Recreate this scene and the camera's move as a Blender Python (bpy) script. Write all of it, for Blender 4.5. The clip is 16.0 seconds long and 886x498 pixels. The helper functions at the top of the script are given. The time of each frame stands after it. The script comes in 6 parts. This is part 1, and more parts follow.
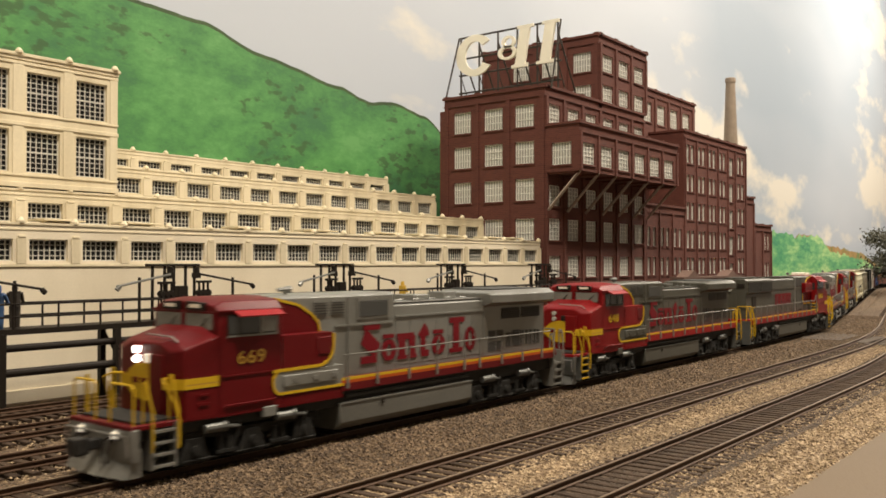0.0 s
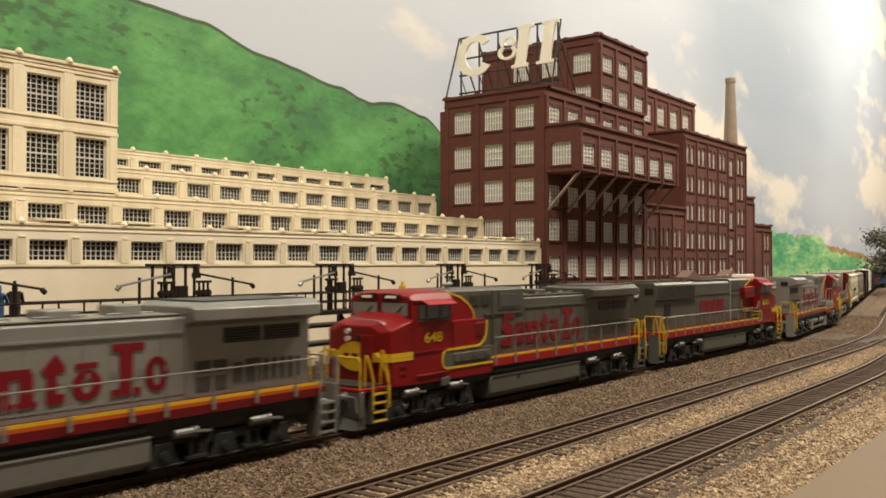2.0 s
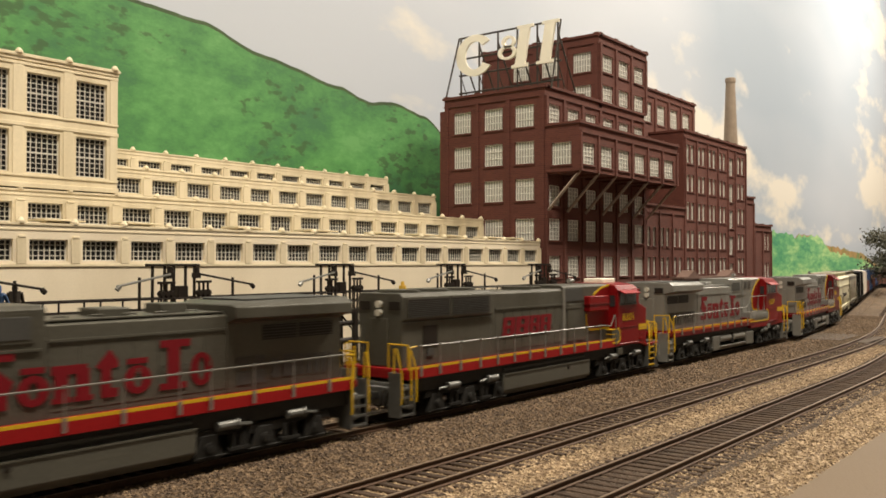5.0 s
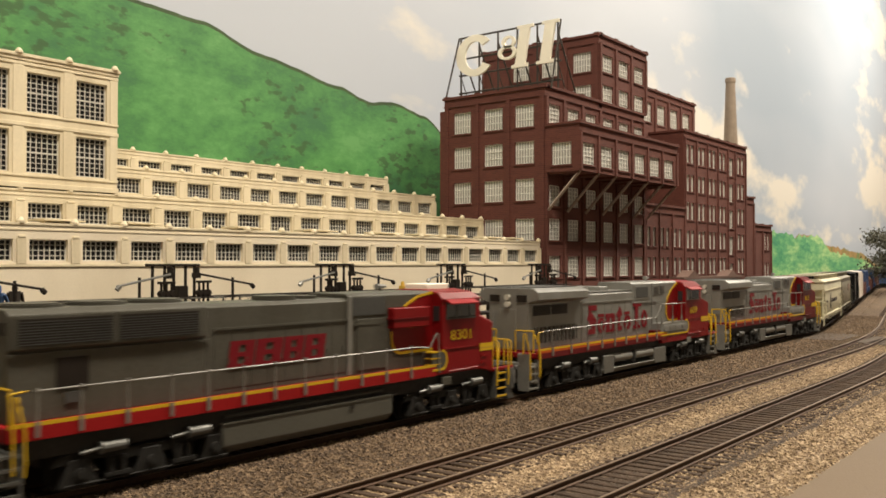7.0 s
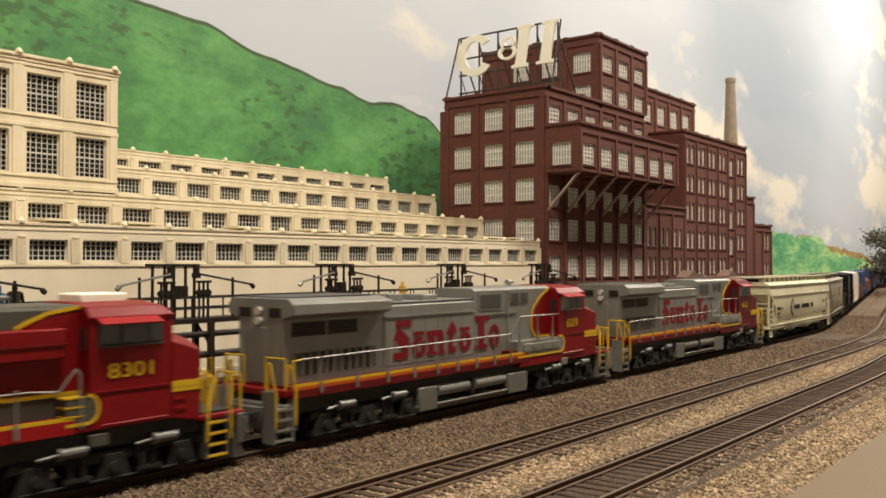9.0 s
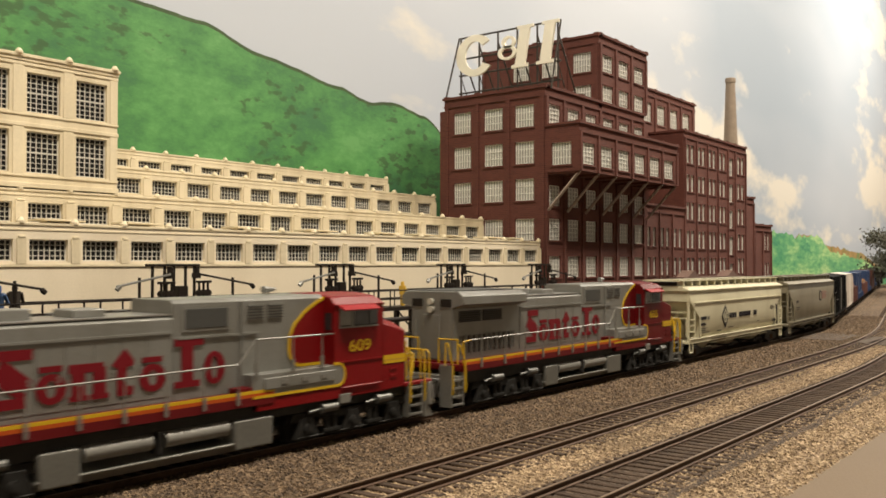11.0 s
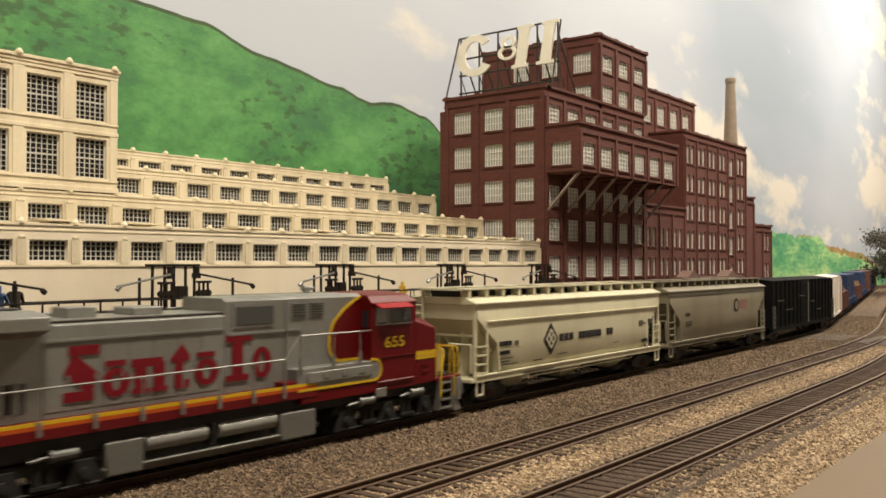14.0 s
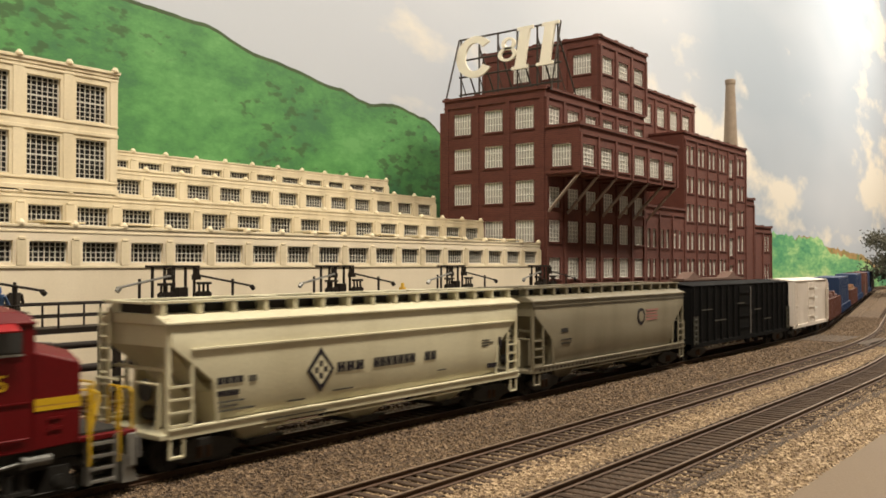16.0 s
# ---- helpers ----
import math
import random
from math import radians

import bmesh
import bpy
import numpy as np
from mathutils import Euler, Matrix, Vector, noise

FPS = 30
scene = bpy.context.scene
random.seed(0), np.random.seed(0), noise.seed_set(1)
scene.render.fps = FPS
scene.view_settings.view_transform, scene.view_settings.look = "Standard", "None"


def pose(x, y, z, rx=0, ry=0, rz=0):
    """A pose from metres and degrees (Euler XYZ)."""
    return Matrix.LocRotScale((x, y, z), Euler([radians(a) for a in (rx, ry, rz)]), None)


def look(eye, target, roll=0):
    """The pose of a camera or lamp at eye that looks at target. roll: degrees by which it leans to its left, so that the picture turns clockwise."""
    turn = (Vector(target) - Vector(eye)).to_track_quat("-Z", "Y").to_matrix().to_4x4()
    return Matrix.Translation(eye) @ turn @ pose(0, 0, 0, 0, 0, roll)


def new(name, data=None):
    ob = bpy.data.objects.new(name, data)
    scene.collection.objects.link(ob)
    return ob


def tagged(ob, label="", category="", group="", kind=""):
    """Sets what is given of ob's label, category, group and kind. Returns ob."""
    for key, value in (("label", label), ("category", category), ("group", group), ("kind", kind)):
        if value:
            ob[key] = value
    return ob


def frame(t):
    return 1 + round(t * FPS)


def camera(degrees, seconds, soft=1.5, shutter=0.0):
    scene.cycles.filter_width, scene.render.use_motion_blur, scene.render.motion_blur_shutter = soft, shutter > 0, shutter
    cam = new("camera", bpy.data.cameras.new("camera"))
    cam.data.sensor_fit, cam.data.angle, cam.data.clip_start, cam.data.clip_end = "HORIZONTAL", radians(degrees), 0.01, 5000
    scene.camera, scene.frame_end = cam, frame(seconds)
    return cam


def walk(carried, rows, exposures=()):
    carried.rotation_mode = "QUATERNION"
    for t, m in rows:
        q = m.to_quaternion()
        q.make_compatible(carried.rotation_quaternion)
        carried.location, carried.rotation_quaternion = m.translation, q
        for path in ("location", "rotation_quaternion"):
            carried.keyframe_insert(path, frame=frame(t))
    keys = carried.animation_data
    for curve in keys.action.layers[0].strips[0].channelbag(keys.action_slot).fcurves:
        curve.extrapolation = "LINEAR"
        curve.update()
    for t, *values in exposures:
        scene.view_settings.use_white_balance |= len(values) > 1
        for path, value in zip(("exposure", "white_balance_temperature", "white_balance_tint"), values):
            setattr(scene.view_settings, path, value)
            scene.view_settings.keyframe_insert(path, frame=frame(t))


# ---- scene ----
S = 1 / 87.0   # the layout is an H0 model; lengths below are full-size metres times S


def PP(x, y, z, rz=0.0):
    return pose(x * S, y * S, z * S, 0, 0, rz)


# ---- camera ----
cam = camera(53.0, 16.0, 1.7, 0.7)
YAW, EYE = 37.916, (0.0, 0.0, 5.57)


def aim(up):
    d = (math.cos(radians(YAW)) * math.cos(radians(up)), math.sin(radians(YAW)) * math.cos(radians(up)), math.sin(radians(up)))
    return look([c * S for c in EYE], [(c + 50 * e) * S for c, e in zip(EYE, d)])


walk(cam, [(0.0, aim(0.911)), (14.8, aim(0.93)), (15.4, aim(1.0)), (16.0, aim(1.01))], [(0.0, 0.0), (16.0, 0.0)])

# ---- light ----
world = bpy.data.worlds.new("room_air")
world.use_nodes = True
world.node_tree.nodes["Background"].inputs[0].default_value = (1.0, 0.92, 0.80, 1)
world.node_tree.nodes["Background"].inputs[1].default_value = 0.12
scene.world = world
LAMPS = [(4, -9, 25), (120, -11, 29), (240, 6, 33)]
for lx, ly, watt in LAMPS:
    ld = bpy.data.lights.new("ceiling_lamp", "AREA")
    ld.shape, ld.size, ld.size_y, ld.energy, ld.color = "RECTANGLE", 34 * S, 14 * S, watt, (1.0, 0.885, 0.735)
    lo = new("ceiling_lamp", ld)
    lo.matrix_world = PP(lx, ly, 113.0)


# ---- materials ----
def mat(name, col, rough=0.6, metal=0.0, var=0.12, scale=60.0, bump=0.0, fine=900.0, coat=0.0, emit=0.0, rand=0.0):
    m = bpy.data.materials.new(name)
    m.use_nodes = True
    nt = m.node_tree
    b = nt.nodes["Principled BSDF"]
    tc = nt.nodes.new("ShaderNodeTexCoord")
    n1, n2 = nt.nodes.new("ShaderNodeTexNoise"), nt.nodes.new("ShaderNodeTexNoise")
    n1.inputs["Scale"].default_value, n1.inputs["Detail"].default_value = scale, 5.0
    n2.inputs["Scale"].default_value, n2.inputs["Detail"].default_value = fine, 3.0
    for n in (n1, n2):
        nt.links.new(tc.outputs["Object"], n.inputs["Vector"])
    add = nt.nodes.new("ShaderNodeMath")
    add.operation = "ADD"
    nt.links.new(n1.outputs["Fac"], add.inputs[0]), nt.links.new(n2.outputs["Fac"], add.inputs[1])
    src = add
    if rand:
        oi = nt.nodes.new("ShaderNodeObjectInfo")
        ma = nt.nodes.new("ShaderNodeMath")
        ma.operation, ma.inputs[1].default_value = "MULTIPLY_ADD", rand
        nt.links.new(oi.outputs["Random"], ma.inputs[0]), nt.links.new(add.outputs[0], ma.inputs[2])
        src = ma
    ramp = nt.nodes.new("ShaderNodeValToRGB")
    ramp.color_ramp.elements[0].position, ramp.color_ramp.elements[1].position = 0.3, 0.72
    ramp.color_ramp.elements[0].color = (*[c * (1 - var) for c in col], 1)
    ramp.color_ramp.elements[1].color = (*[min(1, c * (1 + var)) for c in col], 1)
    half = nt.nodes.new("ShaderNodeMath")
    half.operation, half.inputs[1].default_value = "MULTIPLY", 0.5
    nt.links.new(src.outputs[0], half.inputs[0]), nt.links.new(half.outputs[0], ramp.inputs[0])
    nt.links.new(ramp.outputs[0], b.inputs["Base Color"])
    b.inputs["Roughness"].default_value, b.inputs["Metallic"].default_value = rough, metal
    if coat:
        b.inputs["Coat Weight"].default_value, b.inputs["Coat Roughness"].default_value = coat, 0.15
    if bump:
        bp = nt.nodes.new("ShaderNodeBump")
        bp.inputs["Strength"].default_value, bp.inputs["Distance"].default_value = bump, 0.002
        nt.links.new(n2.outputs["Fac"], bp.inputs["Height"]), nt.links.new(bp.outputs[0], b.inputs["Normal"])
    if emit:
        b.inputs["Emission Color"].default_value, b.inputs["Emission Strength"].default_value = (*col, 1), emit
    return m


RED = mat("red_paint", (0.165, 0.004, 0.005), 0.42, 0, 0.12, 40, 0.05)
DEEPRED = mat("deep_red_paint", (0.10, 0.0028, 0.004), 0.42, 0, 0.12, 40, 0.05)
# sill colour, and on the visors the cab red with overhead light painted in
BRIGHTRED = mat("bright_red_sill_and_lit_visor", (0.25, 0.008, 0.009), 0.42, 0, 0.12, 40, 0.05)
DARKRED = mat("dull_red_paint", (0.105, 0.005, 0.006), 0.5, 0, 0.15, 60)
ORANGE = mat("orange_red_stripe", (0.40, 0.07, 0.010), 0.45, 0, 0.1)
YELLOW = mat("yellow_paint", (0.52, 0.33, 0.014), 0.45, 0, 0.1)
SILVER = mat("silver_grey_paint", (0.20, 0.20, 0.182), 0.38, 0.2, 0.1, 25, 0.05)
GREY = mat("weathered_grey_paint", (0.082, 0.079, 0.064), 0.42, 0.1, 0.14, 25, 0.08)
TANKPAINT = mat("grimy_tank_paint", (0.08, 0.077, 0.062), 0.45, 0.1, 0.2, 40, 0.05)
DARKGREY = mat("dark_grey_grille", (0.06, 0.06, 0.055), 0.6)
# grimy underframe colour; also paints shade on the hoppers
UNDER = mat("underframe_grime_and_shade", (0.032, 0.030, 0.027), 0.6, 0.1, 0.3, 120, 0.1)
SILVTANK = mat("dusty_silver_tank_paint", (0.135, 0.132, 0.115), 0.42, 0.2, 0.2, 40, 0.05)
SILVSTEP = mat("silver_step_paint", (0.18, 0.175, 0.155), 0.42, 0.2, 0.2, 90, 0.05)
TRUCK = mat("grey_truck_paint", (0.017, 0.016, 0.014), 0.7, 0.0, 0.25, 120, 0.1)
SILVUNDER = mat("silver_truck_metal", (0.11, 0.11, 0.10), 0.45, 0.4, 0.2, 120, 0.1)
# also paints the darkness behind factory windows and in cab window openings
BLACK = mat("black_plastic_and_window_dark", (0.016, 0.012, 0.009), 0.5)
STEEL = mat("bright_steel", (0.36, 0.35, 0.33), 0.35, 0.8, 0.1)
GLASS = mat("cab_glass", (0.03, 0.032, 0.032), 0.16, 0, 0.05, 30, 0, 900, 0.5)
# lighter copy of the cab glass; grey base paints in reflected light
WINDSH = mat("cab_glass_painted_reflection", (0.17, 0.17, 0.15), 0.12, 0, 0.25, 60, 0, 900, 0.6)
# faint emission put in to brighten ditch-light lenses and the nose box
GLOW = mat("faint_lens_glow", (1.0, 0.9, 0.72), 0.2, 0, 0.0, 10, 0, 900, 0, 0.5)
LIT = mat("lit_headlight", (1.0, 0.93, 0.8), 0.3, 0, 0.0, 10, 0, 900, 0, 7.0)
UNLIT = mat("headlight_lens", (0.6, 0.58, 0.5), 0.15, 0.3, 0.05)
CREAM = mat("cream_wall_paint", (0.72, 0.63, 0.44), 0.75, 0, 0.07, 18, 0.06)
PALE = mat("pale_plaster", (0.78, 0.69, 0.52), 0.8, 0, 0.05, 9, 0.05)
MUNTIN = mat("grey_white_sash", (0.78, 0.76, 0.70), 0.6)
FSASH = mat("factory_sash_paint", (0.62, 0.60, 0.53), 0.6)
# opaque pane; the unlit room's darkness is put into its colour
PANE = mat("pane_with_room_dark", (0.014, 0.014, 0.014), 0.3, 0, 0.15, 90)
BLIND = mat("pale_blind_pane", (0.32, 0.315, 0.28), 0.35, 0, 0.12, 30, 0, 900, 0.3, 0, 0.5)
ROOF = mat("roof_card", (0.33, 0.29, 0.22), 0.9, 0, 0.15, 30, 0.2)
SHEDROOF = mat("brown_shed_roof", (0.13, 0.075, 0.055), 0.85, 0, 0.2, 40, 0.2)
RUST = mat("rusty_rail", (0.07, 0.040, 0.024), 0.6, 0.4, 0.3, 150)
RAILTOP = mat("polished_rail_head", (0.27, 0.20, 0.14), 0.42, 0.9, 0.1)
TIE = mat("tie_wood", (0.042, 0.027, 0.017), 0.85, 0, 0.35, 200, 0.3, 900, 0, 0, 0.6)
PLANK = mat("weathered_crossing_plank", (0.08, 0.062, 0.047), 0.85, 0, 0.25, 150, 0.3, 900, 0, 0, 0.5)
HOPPERC = mat("cream_hopper_paint", (0.55, 0.515, 0.36), 0.42, 0, 0.09, 25, 0.05)
HOPPERG = mat("grey_hopper_paint", (0.20, 0.178, 0.122), 0.42, 0, 0.12, 25, 0.05)
CARBLACK = mat("black_boxcar_paint", (0.007, 0.007, 0.007), 0.7, 0, 0.3, 40, 0.1)
CARWHITE = mat("white_boxcar_paint", (0.66, 0.60, 0.53), 0.5, 0, 0.08, 25)
CARBROWN = mat("brown_gondola_paint", (0.10, 0.034, 0.022), 0.6, 0, 0.2, 50)
CARBLUE = mat("blue_container_paint", (0.008, 0.03, 0.09), 0.5, 0, 0.15, 40)
CARTAN = mat("tan_load", (0.20, 0.10, 0.04), 0.7, 0, 0.3, 60)
INK = mat("dark_lettering", (0.012, 0.010, 0.014), 0.6, 0, 0.05)
DULLYELLOW = mat("dull_yellow_numerals", (0.38, 0.21, 0.02), 0.55, 0, 0.15)
REDINK = mat("red_lettering", (0.15, 0.005, 0.010), 0.5, 0, 0.08)
PINKINK = mat("faded_pink_lettering", (0.30, 0.13, 0.11), 0.6)
SIGNW = mat("ivory_sign_letters", (0.85, 0.80, 0.66), 0.5, 0, 0.06)
SIGNK = mat("sign_frame_iron", (0.05, 0.042, 0.035), 0.6, 0.3)
STRUT = mat("weathered_strut", (0.34, 0.27, 0.22), 0.7)
CHIMNEY = mat("tan_chimney_brick", (0.26, 0.205, 0.15), 0.85, 0, 0.2, 120, 0.3)
FIGBLUE = mat("figurine_blue", (0.05, 0.11, 0.24), 0.6)
FIGSKIN = mat("figurine_tan", (0.40, 0.24, 0.14), 0.6)
FIGYELL = mat("figurine_yellow", (0.65, 0.42, 0.05), 0.6)
BARK = mat("tree_bark", (0.12, 0.10, 0.08), 0.9, 0, 0.3, 200, 0.4)
LEAF = mat("dusty_foliage", (0.065, 0.062, 0.04), 0.9, 0, 0.4, 150)
CEIL = mat("ceiling_paint", (0.55, 0.53, 0.49), 0.9, 0, 0.03, 3)
ROOMW = mat("room_wall_paint", (0.32, 0.29, 0.25), 0.9, 0, 0.04, 3)
LAMPGLOW = mat("glowing_diffuser", (1.0, 0.92, 0.8), 0.5, 0, 0.0, 10, 0, 900, 0, 3.0)
FASCIA = mat("tan_fascia_paint", (0.118, 0.080, 0.043), 0.75, 0, 0.08, 20, 0.08)


for m in (RED, DEEPRED, BRIGHTRED, DARKRED, ORANGE, YELLOW, BLACK, UNDER, TRUCK, DARKGREY, GREY, PANE, INK, REDINK, SIGNK, CARBLACK, TIE, RUST, PLANK):
    m.node_tree.nodes["Principled BSDF"].inputs["Specular IOR Level"].default_value = 0.2 if m is not CARBLACK else 0.05


def streaks(m, amount, sx=70.0, sz=9.0):
    """Faint upright rain and dust streaks over a wall paint."""
    nt = m.node_tree
    b = nt.nodes["Principled BSDF"]
    tc, mp, no = nt.nodes.new("ShaderNodeTexCoord"), nt.nodes.new("ShaderNodeMapping"), nt.nodes.new("ShaderNodeTexNoise")
    mp.inputs["Scale"].default_value = (sx, sx, sz)
    no.inputs["Scale"].default_value, no.inputs["Detail"].default_value = 1.0, 6.0
    nt.links.new(tc.outputs["Object"], mp.inputs[0]), nt.links.new(mp.outputs[0], no.inputs["Vector"])
    r = nt.nodes.new("ShaderNodeValToRGB")
    r.color_ramp.elements[0].position, r.color_ramp.elements[1].position = 0.36, 0.6
    r.color_ramp.elements[0].color, r.color_ramp.elements[1].color = (1 - amount, 1 - amount * 1.1, 1 - amount * 1.3, 1), (1, 1, 1, 1)
    nt.links.new(no.outputs["Fac"], r.inputs[0])
    mx = nt.nodes.new("ShaderNodeMix")
    mx.data_type, mx.blend_type, mx.inputs["Factor"].default_value = "RGBA", "MULTIPLY", 1.0
    nt.links.new(b.inputs["Base Color"].links[0].from_socket, mx.inputs["A"]), nt.links.new(r.outputs[0], mx.inputs["B"])
    nt.links.new(mx.outputs["Result"], b.inputs["Base Color"])


streaks(CREAM, 0.17), streaks(PALE, 0.12, 25, 5), streaks(SILVER, 0.18, 60, 14), streaks(GREY, 0.2, 60, 14)
streaks(HOPPERC, 0.12, 60, 14), streaks(HOPPERG, 0.2, 60, 14), streaks(CARWHITE, 0.15, 60, 14)


def brick_mat():
    m = mat("red_brick", (0.098, 0.029, 0.019), 0.85, 0, 0.16, 22, 0.1)
    nt = m.node_tree
    b = nt.nodes["Principled BSDF"]
    tc = nt.nodes.new("ShaderNodeTexCoord")
    sep, comb = nt.nodes.new("ShaderNodeSeparateXYZ"), nt.nodes.new("ShaderNodeCombineXYZ")
    ad = nt.nodes.new("ShaderNodeMath")
    nt.links.new(tc.outputs["Object"], sep.inputs[0])
    nt.links.new(sep.outputs[0], ad.inputs[0]), nt.links.new(sep.outputs[1], ad.inputs[1])
    nt.links.new(ad.outputs[0], comb.inputs[0]), nt.links.new(sep.outputs[2], comb.inputs[1])
    br = nt.nodes.new("ShaderNodeTexBrick")
    br.inputs["Scale"].default_value = 1.0
    br.inputs["Brick Width"].default_value, br.inputs["Row Height"].default_value = 0.5 * S, 0.16 * S
    br.inputs["Mortar Size"].default_value = 0.02 * S
    br.inputs["Color1"].default_value, br.inputs["Color2"].default_value = (1, 1, 1, 1), (0.75, 0.72, 0.7, 1)
    br.inputs["Mortar"].default_value = (1.35, 1.3, 1.25, 1)
    nt.links.new(comb.outputs[0], br.inputs["Vector"])
    mx = nt.nodes.new("ShaderNodeMix")
    mx.data_type, mx.blend_type = "RGBA", "MULTIPLY"
    mx.inputs["Factor"].default_value = 1.0
    old = b.inputs["Base Color"].links[0].from_socket
    nt.links.new(old, mx.inputs["A"]), nt.links.new(br.outputs["Color"], mx.inputs["B"])
    nt.links.new(mx.outputs["Result"], b.inputs["Base Color"])
    return m


BRICK = brick_mat()


def gravel_mat(name, a, b_, c, scale):
    m = bpy.data.materials.new(name)
    m.use_nodes = True
    nt = m.node_tree
    b = nt.nodes["Principled BSDF"]
    tc = nt.nodes.new("ShaderNodeTexCoord")
    vo, no = nt.nodes.new("ShaderNodeTexVoronoi"), nt.nodes.new("ShaderNodeTexNoise")
    vo.inputs["Scale"].default_value, no.inputs["Scale"].default_value = scale, 9.0
    no.inputs["Detail"].default_value = 6.0
    nt.links.new(tc.outputs["Object"], vo.inputs["Vector"]), nt.links.new(tc.outputs["Object"], no.inputs["Vector"])
    r = nt.nodes.new("ShaderNodeValToRGB")
    r.color_ramp.elements[0].color, r.color_ramp.elements[1].color = (*a, 1), (*c, 1)
    e = r.color_ramp.elements.new(0.5)
    e.color = (*b_, 1)
    sp = nt.nodes.new("ShaderNodeSeparateColor")
    nt.links.new(vo.outputs["Color"], sp.inputs[0])
    nt.links.new(sp.outputs[0], r.inputs[0])
    mx = nt.nodes.new("ShaderNodeMix")
    mx.data_type, mx.blend_type, mx.inputs["Factor"].default_value = "RGBA", "MULTIPLY", 0.8
    r2 = nt.nodes.new("ShaderNodeValToRGB")
    r2.color_ramp.elements[0].position, r2.color_ramp.elements[1].position = 0.35, 0.65
    r2.color_ramp.elements[0].color, r2.color_ramp.elements[1].color = (0.72, 0.68, 0.64, 1), (1.08, 1.04, 1.0, 1)
    nt.links.new(no.outputs["Fac"], r2.inputs[0])
    nt.links.new(r.outputs[0], mx.inputs["A"]), nt.links.new(r2.outputs[0], mx.inputs["B"])
    nt.links.new(mx.outputs["Result"], b.inputs["Base Color"])
    bp = nt.nodes.new("ShaderNodeBump")
    bp.inputs["Strength"].default_value, bp.inputs["Distance"].default_value = 0.9, 0.0015
    nt.links.new(vo.outputs["Distance"], bp.inputs["Height"]), nt.links.new(bp.outputs[0], b.inputs["Normal"])
    b.inputs["Roughness"].default_value = 0.9
    return m


GROUND = gravel_mat("brown_ballast", (0.060, 0.035, 0.018), (0.122, 0.077, 0.040), (0.210, 0.138, 0.074), 900)
DARKBED = gravel_mat("dark_ballast", (0.03, 0.019, 0.011), (0.065, 0.042, 0.024), (0.12, 0.082, 0.048), 900)
STONES = gravel_mat("light_ballast_stone", (0.128, 0.085, 0.05), (0.262, 0.189, 0.112), (0.48, 0.37, 0.23), 800)
STONED = gravel_mat("grey_ballast_stone", (0.05, 0.032, 0.018), (0.113, 0.075, 0.042), (0.223, 0.156, 0.091), 800)


